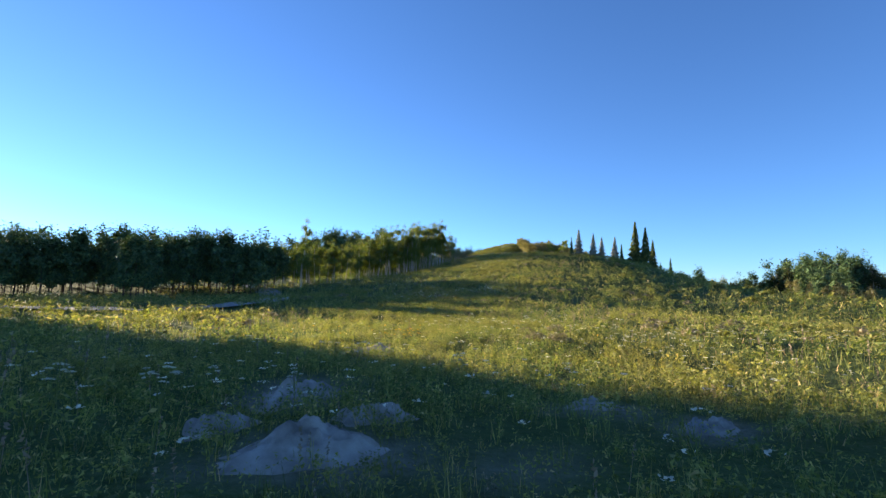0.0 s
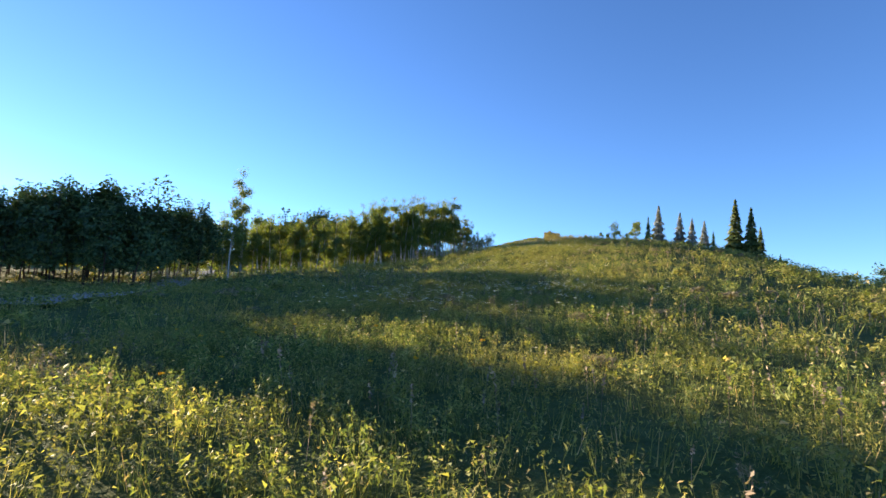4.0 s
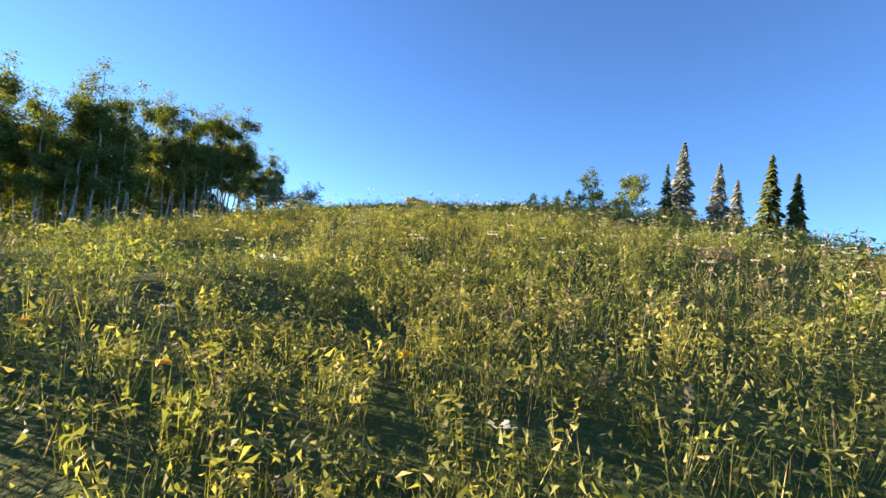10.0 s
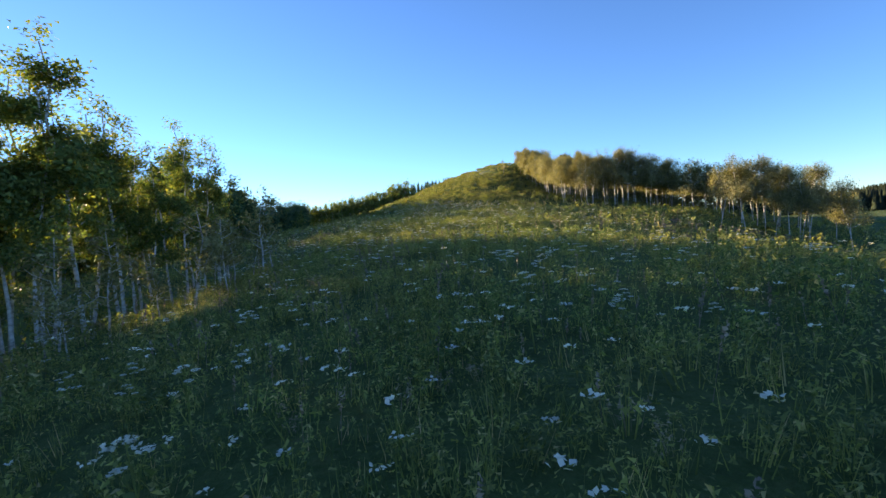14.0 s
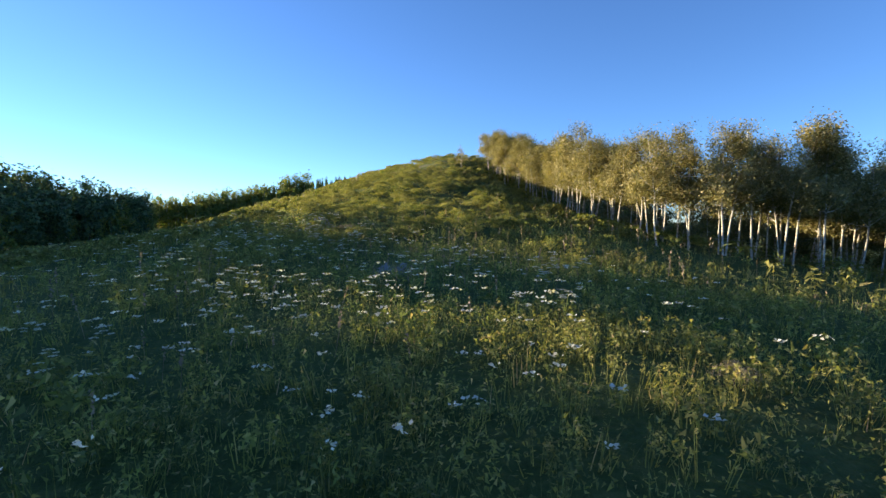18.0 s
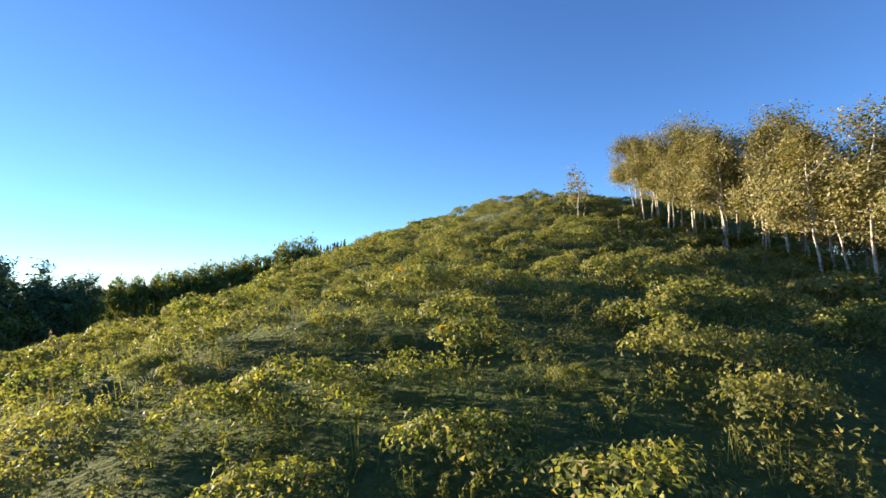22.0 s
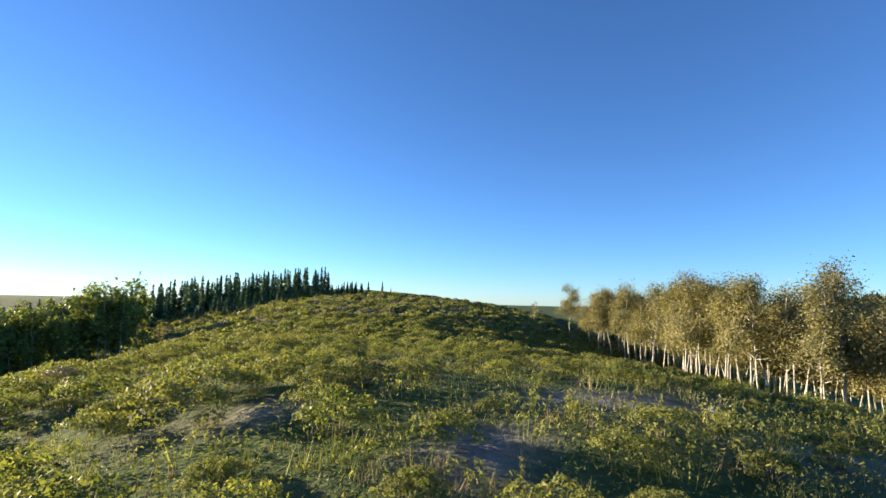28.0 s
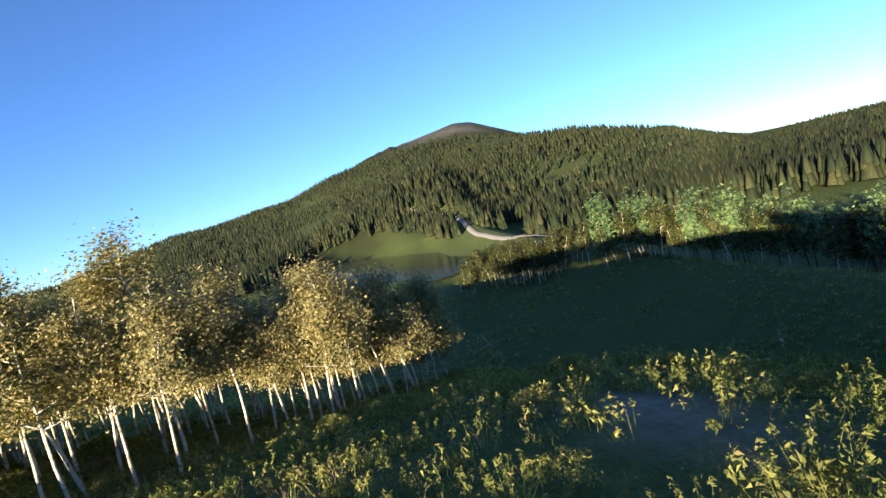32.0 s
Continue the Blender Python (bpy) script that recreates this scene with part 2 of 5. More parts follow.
# ---------------------------------------------------------------- the lie of the land
# Stations along the spine of the hill: y, x of the spine, height, fall and reach to the left, fall and reach to the right.
SPINE = [
    (-80, 5.0, -0.50, 0.0, 60, 0.0, 60), (0, 8.0, 0.48, 0.4, 50, 0.4, 60), (14, 10.0, 0.51, 0.4, 50, 0.4, 60), (27, 13.0, 0.53, 1.1, 50, 0.8, 60),
    (42, 18.0, 0.58, 1.5, 50, 1.1, 60), (57, 21.9, 1.19, 1.4, 50, 1.4, 59), (75, 25.8, 3.36, 2.9, 45, 3.0, 51), (95, 27.2, 7.12, 7.3, 46, 7.2, 39),
    (115, 32.8, 11.87, 9.1, 44, 12.2, 32), (130, 28.6, 13.34, 12.2, 39, 11.1, 43), (147, 20.1, 14.13, 12.7, 37, 14.4, 43), (165, 21.8, 15.29, 15.4, 37, 17.5, 39),
    (195, 22.0, 16.92, 11.1, 57, 8.6, 53), (210, 26.2, 19.66, 12.9, 36, 16.4, 34), (222, 29.0, 22.36, 7.8, 21, 20.0, 24), (231, 30.9, 23.83, 8.4, 24, 24.0, 41),
    (243, 37.4, 27.48, 15.6, 26, 25.0, 42), (254, 33.3, 26.67, 15.0, 31, 23.5, 58), (268, 36.0, 25.68, 13.2, 36, 24.4, 68),
]
SPINE_END = [(300, 36.5, 27.84, 13.9, 31, 22.2, 78), (338, 42.3, 28.88, 10.7, 47, 23.3, 83), (400, 43.5, 31.58, 10.3, 79, 26.0, 89), (600, 30.0, 24.00, 12.0, 120, 22.0, 120), (1200, 0.0, 12.00, 6.0, 300, 6.0, 300)]
SPINE_ROWS = np.array(SPINE + SPINE_END, float)


def smooth01(t):
    t = np.clip(t, 0, 1)
    return t * t * (3 - 2 * t)


def station(y, k):
    """Value k of the spine at y, rounded off between the stations."""
    out = 0
    for dy, w in ((-4, 0.25), (0, 0.5), (4, 0.25)):
        out = out + w * np.interp(y + dy, SPINE_ROWS[:, 0], SPINE_ROWS[:, k])
    return out


def waves(x, y, s, seed):
    """Gentle uneven ground from a few crossing waves."""
    r = np.random.RandomState(seed)
    out = np.zeros(np.broadcast(x, y).shape)
    for k in range(9):
        a, ph, f = r.uniform(0, 6.283), r.uniform(0, 6.283), s * r.uniform(0.6, 1.8)
        out = out + np.sin((x * math.cos(a) + y * math.sin(a)) * f + ph)
    return out / 4.0


# Skyline of the range across the valley: bearing (degrees to the left of north), far summit height, near shoulder height.
RANGE_TURN = np.array([-150, -136, -128, -121, -112, -107, -104.5, -101, -99, -95, -90, -86, -83, -79, -75, -71, -67, -60, -54, -46, -38, -30], float)
RANGE_FAR = np.array([0, 0, 0, 20, 60, 150, 215, 298, 320, 324, 311, 277, 258, 207, 190, 165, 160, 85, 60, 15, 0, 0], float)
RANGE_NEAR = np.array([0, 0, 4, 58, 95, 92, 72, 52, 46, 36, 28, 24, 22, 18, 14, 12, 10, 8, 5, 0, 0, 0], float)


def height(x, y):
    x, y = np.asarray(x, float), np.asarray(y, float)
    d = x - station(y, 1)
    left, right = np.clip(-d, 0, None), np.clip(d, 0, None)
    z = station(y, 2) - station(y, 3) * (1 - np.exp(-(left / station(y, 4)) ** 2)) - station(y, 5) * (1 - np.exp(-(right / station(y, 6)) ** 2))
    r, turn = np.hypot(x - 40, y - 245), np.degrees(np.arctan2(-(x - 40), y - 245))
    up = smooth01((r - 480) / 2100.0) * np.interp(turn, RANGE_TURN, RANGE_FAR) + smooth01((r - 330) / 650.0) * np.interp(turn, RANGE_TURN, RANGE_NEAR)
    spur = 50 * np.exp(-((turn + 93) / 8.5) ** 2 - ((r - 640) / 190.0) ** 2)
    rough = waves(x, y, 0.012, 5) * 9 * smooth01((r - 700) / 900.0) * smooth01((-25 - turn) / 20)
    z = z + up * (1 + 0.06 * waves(x, y, 0.006, 4)) + spur + rough
    pu, pv = (x - 400) * 0.951 + (y - 280) * 0.309, (y - 280) * 0.951 - (x - 400) * 0.309
    pond = np.exp(-((pu / 170.0) ** 2 + (pv / 44.0) ** 2) ** 2)
    z = z * (1 - pond) + 0.5 * pond
    near = np.exp(-(np.hypot(x - 20, y - 150) / 300.0) ** 2)
    return z + near * (0.16 * waves(x, y, 0.35, 1) + 0.1 * waves(x, y, 1.1, 2)) + 0.25 * waves(x, y, 0.1, 3)


# ---------------------------------------------------------------- mesh helpers
rng = np.random.RandomState(11)


def mesh_of(name, verts, quads, material, tris=None, mats=None, smooth=False):
    """A mesh from arrays of corners, four-sided and three-sided faces."""
    me = bpy.data.meshes.new(name)
    quads = np.zeros((0, 4), int) if quads is None or len(quads) == 0 else np.asarray(quads, int)
    tris = np.zeros((0, 3), int) if tris is None or len(tris) == 0 else np.asarray(tris, int)
    me.vertices.add(len(verts))
    me.vertices.foreach_set("co", np.asarray(verts, np.float32).ravel())
    me.loops.add(quads.size + tris.size)
    me.loops.foreach_set("vertex_index", np.concatenate([quads.ravel(), tris.ravel()]).astype(np.int32))
    me.polygons.add(len(quads) + len(tris))
    starts = np.concatenate([np.arange(len(quads)) * 4, quads.size + np.arange(len(tris)) * 3])
    me.polygons.foreach_set("loop_start", starts.astype(np.int32))
    for m in material if isinstance(material, (list, tuple)) else [material]:
        me.materials.append(m)
    if mats is not None:
        me.polygons.foreach_set("material_index", np.asarray(mats, np.int32))
    if smooth:
        me.polygons.foreach_set("use_smooth", np.ones(len(quads) + len(tris), bool))
    me.update(calc_edges=True)
    return me


def part(name, me, parent, label="", m=None):
    ob = new(name, me)
    ob.parent = parent
    if m is not None:
        ob.matrix_basis = m
    return tagged(ob, label) if label else ob


def unit(v):
    return v / np.maximum(np.linalg.norm(v, axis=-1, keepdims=True), 1e-9)


def leaf_quads(c, out, size, slim=0.55, r=rng):
    """Diamond leaves at the points c that face roughly along out."""
    n = len(c)
    nrm = unit(out + r.normal(0, 0.55, (n, 3)))
    u = unit(np.cross(nrm, r.normal(0, 1, (n, 3))))
    v = np.cross(nrm, u)
    s = np.asarray(size).reshape(-1, 1) * np.ones((n, 1))
    fold = nrm * s * 0.22
    pts = np.stack([c - u * s, c + v * s * slim + fold, c + u * s, c - v * s * slim + fold], 1)
    return pts.reshape(-1, 3), np.arange(n * 4).reshape(n, 4)


def leaf_tris(c, out, size, slim=0.6, r=rng):
    """Small pointed leaves at the points c that face roughly along out."""
    n = len(c)
    nrm = unit(out + r.normal(0, 0.55, (n, 3)))
    u = unit(np.cross(nrm, r.normal(0, 1, (n, 3))))
    v = np.cross(nrm, u)
    s = np.asarray(size).reshape(-1, 1) * np.ones((n, 1))
    pts = np.stack([c - u * s - v * s * slim, c - u * s * 0.6 + v * s * slim, c + u * s * 1.2], 1)
    return pts.reshape(-1, 3), np.arange(n * 3).reshape(n, 3)


def leaf_mesh(name, v, f, material):
    return mesh_of(name, v, f if f.shape[1] == 4 else None, material, tris=f if f.shape[1] == 3 else None)


def tube(points, radii, sides=6):
    """A tapered tube along points: corners and faces."""
    p = np.asarray(points, float)
    ax = unit(np.gradient(p, axis=0))
    ref = np.array([1.0, 0.1, 0.05])
    a = unit(np.cross(ax, ref))
    b = np.cross(ax, a)
    th = np.arange(sides) * 2 * math.pi / sides
    ring = np.cos(th)[None, :, None] * a[:, None] + np.sin(th)[None, :, None] * b[:, None]
    v = p[:, None] + ring * np.asarray(radii, float)[:, None, None]
    k, s = np.meshgrid(np.arange(len(p) - 1), np.arange(sides), indexing="ij")
    n = (s + 1) % sides
    q = np.stack([k * sides + s, k * sides + n, (k + 1) * sides + n, (k + 1) * sides + s], -1).reshape(-1, 4)
    return v.reshape(-1, 3), q


def joined(pieces, weld=False):
    """Pieces as one; weld: tie the foot of each later piece to the nearest corners of the first."""
    vs, qs, o = [], [], 0
    for n, (v, q) in enumerate(pieces):
        if weld and n:
            d = ((pieces[0][0] - v[:4].mean(0)) ** 2).sum(1).argsort()[:2]
            qs.append(np.array([[d[0], d[1], o + 1, o]]))
        vs.append(v)
        qs.append(q + o)
        o += len(v)
    return np.concatenate(vs), np.concatenate(qs)


# ---------------------------------------------------------------- ground
def axis_steps(lo, hi, fine, far, grow=1.16):
    mid = list(np.arange(lo, hi + 1e-6, fine))
    a, s = [], fine
    x = lo
    while x > -far:
        s *= grow
        x -= s
        a.append(x)
    b, s, x = [], fine, hi
    while x < far:
        s = min(s * grow, 140)
        x += s
        b.append(x)
    return np.array(a[::-1] + mid + b)


def bare_amount(x, y):
    """Where soil shows: the dug mounds, the worn trail over the hill and the scrape on its top."""
    out = np.zeros(np.broadcast(x, y).shape)
    for px, py, rx, ry, amt in BARE:
        out = np.maximum(out, amt * np.exp(-(((x - px) / rx) ** 2 + ((y - py) / ry) ** 2) ** 1.5))
    return np.clip(out * (1.0 + 0.35 * waves(x, y, 2.4, 8)), 0, 1)


BARE = [(-0.4, 11.2, 1.5, 1.0, 0.95), (-1.7, 14.6, 1.3, 0.9, 0.85), (-1.9, 16.2, 1.0, 0.9, 0.9), (-1.3, 24.0, 1.6, 0.9, 0.95), (5.0, 14.9, 1.2, 0.8, 0.8), (6.8, 13.3, 1.1, 0.7, 0.75), (2.2, 10.4, 0.9, 0.5, 0.7),
        (20.9, 192.8, 1.0, 0.9, 1), (25.5, 220.9, 0.35, 0.9, 1), (28.5, 227.8, 0.4, 1.4, 0.9), (23.6, 223.6, 0.4, 0.5, 0.7),
        (26.9, 233.0, 0.8, 0.6, 0.9), (28.6, 238.3, 1.4, 0.7, 0.8), (30.6, 232.5, 0.35, 1.1, 0.85), (25.9, 242.1, 1.2, 0.6, 0.75), (31.7, 237.8, 0.7, 0.5, 0.8), (28.9, 233.6, 0.6, 0.5, 0.8),
        (34.3, 239.7, 0.6, 0.9, 1), (35.5, 240.4, 0.7, 0.6, 0.9), (32.9, 241.8, 0.5, 0.4, 0.8), (36.1, 239.1, 0.7, 0.4, 0.9), (35.3, 243.3, 0.4, 1.0, 0.9), (32.2, 246.2, 1.0, 0.5, 0.8),
        (39.9, 245.4, 1.3, 0.5, 0.95), (38.2, 245.9, 1.3, 0.5, 1), (37.2, 245.9, 0.6, 0.8, 0.9), (38.6, 244.2, 0.7, 0.7, 0.85), (40.2, 243.3, 1.2, 0.6, 0.7), (45.2, 244.8, 1.2, 0.5, 0.85)]

gx, gy = axis_steps(-70, 110, 1.3, 5200), axis_steps(-14, 345, 1.3, 5200)
GX, GY = np.meshgrid(gx, gy)
GZ = height(GX, GY)
far_fall = np.hypot(GX - 40, GY - 245)
GZ = GZ - far_fall ** 2 / 1.6e6
nx, ny = len(gx), len(gy)
i, j = np.meshgrid(np.arange(nx - 1), np.arange(ny - 1))
base = (j * nx + i).ravel()
ground_me = mesh_of("ground", np.stack([GX.ravel(), GY.ravel(), GZ.ravel()], 1), np.stack([base, base + 1, base + nx + 1, base + nx], 1), M_GROUND, smooth=True)
at = ground_me.attributes.new("bare", "FLOAT", "POINT")
at.data.foreach_set("value", bare_amount(GX, GY).ravel().astype(np.float32))
turn_g = np.degrees(np.arctan2(-(GX - 40), GY - 245))
stony = smooth01((GZ - 250) / 70.0) * smooth01((far_fall - 1500) / 500)
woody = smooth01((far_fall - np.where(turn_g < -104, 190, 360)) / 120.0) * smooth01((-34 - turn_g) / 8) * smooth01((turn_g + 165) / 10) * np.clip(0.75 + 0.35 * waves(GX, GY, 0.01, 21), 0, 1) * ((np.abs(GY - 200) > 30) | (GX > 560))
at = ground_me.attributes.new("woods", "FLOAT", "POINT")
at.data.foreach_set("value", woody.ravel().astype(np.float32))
at = ground_me.attributes.new("rock", "FLOAT", "POINT")
at.data.foreach_set("value", stony.ravel().astype(np.float32))
ground = tagged(new("ground", ground_me), "rolling green meadow hillside with bare soil patches and far slopes", "ground", kind="structure")


def strip(name, pts, width, material, label, category, lift=0.06, base=0.25):
    """A road laid over the ground along pts."""
    p = np.array(pts, float)
    t = np.linspace(0, len(p) - 1, 14 * (len(p) - 1) + 1)
    c = np.stack([np.interp(t, np.arange(len(p)), p[:, k]) for k in (0, 1)], 1)
    for _ in range(12):
        c[1:-1] = (c[:-2] + 2 * c[1:-1] + c[2:]) / 4
    d = unit(np.gradient(c, axis=0))
    nrm = np.stack([-d[:, 1], d[:, 0]], 1)
    rows = []
    for s in (-1, -0.5, 0, 0.5, 1):
        w = width / 2 * (1 + 0.06 * np.sin(np.arange(len(c)) * 0.7))
        q = c + nrm * (s * w)[:, None]
        rows.append(np.stack([q[:, 0], q[:, 1], height(q[:, 0], q[:, 1]) - np.hypot(q[:, 0] - 40, q[:, 1] - 245) ** 2 / 1.6e6 + lift * (1 - abs(s)) + base], 1))
    v = np.stack(rows, 1).reshape(-1, 3)
    k, s = np.meshgrid(np.arange(len(c) - 1), np.arange(4), indexing="ij")
    a = (k * 5 + s).ravel()
    return tagged(new(name, mesh_of(name, v, np.stack([a, a + 1, a + 6, a + 5], 1), material, smooth=True)), label, category, kind="structure")


strip("road", [(-150, 46), (-95, 50), (-60, 53), (-38, 56), (-25, 62), (-22, 72), (-27, 88), (-38, 112), (-52, 140), (-73, 190), (-95, 230)], 4.2, M_ROAD, "pale gravel road curving away into the trees", "road")
strip("valley_road", [(236, 186), (262, 198), (286, 199), (340, 202), (421, 197), (470, 204), (540, 232)], 3.6, M_ROAD, "pale gravel road through the valley below", "road", 0.5, 0.9)

shore = []
for a in np.linspace(0, 2 * math.pi, 60, endpoint=False):
    u, v = 172 * math.cos(a) * (1 + 0.05 * math.sin(3 * a)), 45 * math.sin(a) * (1 + 0.12 * math.cos(2 * a) + 0.06 * math.sin(5 * a))
    shore.append((400 + u * 0.951 - v * 0.309, 280 + u * 0.309 + v * 0.951, 1.9))
water = mesh_of("pond", shore, None, M_WATER, tris=[(0, k, k + 1) for k in range(1, 59)])
tagged(new("pond", water), "dark still mountain pond reflecting sky and trees", "pond", kind="structure")


# ---------------------------------------------------------------- trees
def aspen_meshes(h, seed, leaves, leaf, low=0.45, wide=0.19, lean=0.05, puff=0.05):
    """Trunk with limbs, and a crown of small leaves, for an aspen of height h."""
    r = np.random.RandomState(seed)
    t = np.linspace(0, 1, 9)
    bend = np.cumsum(r.normal(0, 0.02 * h, (9, 2)), 0) * t[:, None] + np.outer(t * h * lean, r.normal(0, 1, 2))
    spine = np.stack([bend[:, 0], bend[:, 1], t * h * 0.96 - 0.15], 1)
    pieces = [tube(spine, 0.0075 * h * (1 - 0.86 * t) + 0.01, 7)]
    tips = []
    for k in range(13):
        f = r.uniform(low * 0.85, 0.93)
        b = np.array([np.interp(f, t, spine[:, q]) for q in range(3)])
        a = r.uniform(0, 6.283)
        ln = h * wide * r.uniform(0.6, 1.15) * (1.1 - 0.65 * max(0, (f - 0.5) / 0.5))
        s = np.linspace(0, 1, 4)
        path = b + np.outer(s * ln, (math.cos(a), math.sin(a), 0)) + np.outer(s ** 1.4 * ln * r.uniform(0.25, 0.8), (0, 0, 1)) + r.normal(0, 0.03 * ln, (4, 3)) * s[:, None]
        pieces.append(tube(path, np.linspace(0.0042 * h, 0.006, 4), 4))
        tips += [path[2], path[3], path[3]]
    for k in range(9):
        f = r.uniform(low, 1.0)
        tips.append(np.array([np.interp(f, t, spine[:, q]) for q in range(3)]) + r.normal(0, 0.05 * h, 3) * (1, 1, 0.6))
    tips.append(spine[-1] + (0, 0, 0.03 * h))
    tips = np.array(tips)
    pick = r.randint(0, len(tips), leaves)
    c = tips[pick] + np.clip(r.normal(0, 1, (leaves, 3)), -1.6, 1.6) * h * puff * np.array([1, 1, 0.9]) * r.uniform(0.5, 1.25, (leaves, 1))
    c = c[c[:, 2] > h * low * r.uniform(0.55, 1.1, len(c))]
    mid = np.array([spine[-1, 0] * 0.6, spine[-1, 1] * 0.6, h * 0.6])
    v, q = leaf_tris(c, unit(c - mid) * 0.7 + (0, 0, 0.5), leaf * r.uniform(0.7, 1.3, len(c)), 0.75, r)
    return joined(pieces, True), (v, q)


def conifer_meshes(h, seed, boughs, spread=0.16, low=0.06, bough=0.055):
    """Trunk and a ragged cone of drooping boughs, for a spruce or fir of height h."""
    r = np.random.RandomState(seed)
    trunk = tube(np.stack([np.zeros(6), np.zeros(6), np.linspace(-0.2, h * 0.97, 6)], 1), np.linspace(0.014 * h, 0.003 * h, 6), 6)
    f = low + (1 - low) * r.uniform(0, 1, boughs) ** 1.25
    tier = 0.8 + 0.35 * np.cos(f * h * 5.5) * (1 - f)
    rad = h * spread * (1.02 - f) ** 0.85 * tier * np.sqrt(r.uniform(0.12, 1.0, boughs))
    a = r.uniform(0, 6.283, boughs)
    d = np.stack([np.cos(a), np.sin(a), np.full(boughs, -0.35)], 1)
    c = np.stack([np.cos(a) * rad, np.sin(a) * rad, f * h - 0.25 * rad], 1)
    side = np.stack([-np.sin(a), np.cos(a), r.normal(0, 0.5, boughs)], 1)
    s = (h * bough * (1.15 - 0.8 * f) * r.uniform(0.7, 1.35, boughs))[:, None]
    up = np.stack([a * 0, a * 0, np.full(boughs, 1.0)], 1)
    v = np.stack([c - d * s * 0.9 + up * s * 0.25, c + side * s * 0.55 - up * s * 0.25, c + d * s * 1.1 - up * s * 0.2, c - side * s * 0.55 - up * s * 0.1], 1)
    top = np.array([[[0.02 * h, 0, 0.9 * h], [0, 0.012 * h, 0.93 * h], [0, 0, 1.01 * h], [-0.015 * h, -0.01 * h, 0.92 * h]]])
    v = np.concatenate([v, top]).reshape(-1, 3)
    return trunk, (v, np.arange(len(v)).reshape(-1, 4))


def tree_master(name, meshes, bark, leaf, label, category="tree"):
    root = new(name)
    (tv, tq), (cv, cq) = meshes
    part("trunk", mesh_of("trunk", tv, tq, bark, smooth=True), root)
    part("crown", leaf_mesh("crown", cv, cq, leaf), root)
    root["label"], root["category"] = label, category
    return root


MASTERS = {}
USED = set()


def plant(key, x, y, scale, turn=None, tilt=0.0, group="", sink=0.0, flat=1.0):
    """Sets a tree or shrub of a kind on the ground."""
    obs = MASTERS[key]
    ob = obs[rng.randint(len(obs))]
    z = float(height(x, y)) - math.hypot(x - 40, y - 245) ** 2 / 1.6e6
    m = pose(x, y, z - sink, rng.normal(0, 1) * tilt, rng.normal(0, 1) * tilt, rng.uniform(0, 360) if turn is None else turn) @ Matrix.Diagonal((scale * flat, scale * flat, scale, 1))
    if ob.name not in USED:
        USED.add(ob.name)
        ob.matrix_basis = m
        made = ob
    else:
        made = copy_thing(ob, m)
    if group:
        made["group"] = group
    return made


def masters(key, name, count, maker, bark, leaf, label):
    MASTERS[key] = [tree_master(name, maker(k), bark, leaf, label) for k in range(count)]


masters("aspen_dark", "aspen", 5, lambda k: aspen_meshes(11, 100 + k, 5200, 0.075, 0.36, 0.075, 0.03, 0.028), M_ASPEN, M_LEAF_DARK, "tall aspen with pale slender trunk and dark green crown")
masters("aspen_gold", "aspen", 6, lambda k: aspen_meshes(7, 200 + k, 7400, 0.052, 0.44, 0.18, 0.07, 0.052), M_ASPEN, M_LEAF_GOLD, "sunlit aspen with crooked white trunk and olive crown")
masters("aspen_far", "aspen", 3, lambda k: aspen_meshes(10, 300 + k, 1200, 0.2, 0.35, 0.2), M_ASPEN, M_LEAF_DARK, "distant aspen with pale trunk and green crown")
masters("sapling", "aspen_sapling", 2, lambda k: aspen_meshes(3, 350 + k, 600, 0.055, 0.4, 0.2, 0.08), M_ASPEN, M_LEAF_GOLD, "small aspen sapling with thin white stem and sparse leaves")
masters("spruce", "spruce", 4, lambda k: conifer_meshes(11, 400 + k, 420, 0.15), M_BARK, M_NEEDLE, "dark green spruce with narrow pointed crown")
masters("spruce_lit", "spruce", 2, lambda k: conifer_meshes(11, 450 + k, 1200, 0.19, bough=0.042), M_BARK, M_NEEDLE_SUNLIT, "tall spruce with warm sunlit green boughs")
masters("spruce_silver", "spruce", 2, lambda k: conifer_meshes(8, 470 + k, 1100, 0.23, bough=0.045), M_BARK, M_SILVER, "pale silvery blue spruce in the low sun")
masters("pine", "pine", 4, lambda k: aspen_meshes(13, 500 + k, 1800, 0.24, 0.25, 0.12, 0.03), M_BARK, M_NEEDLE, "tall dark pine with shadowed bushy crown")


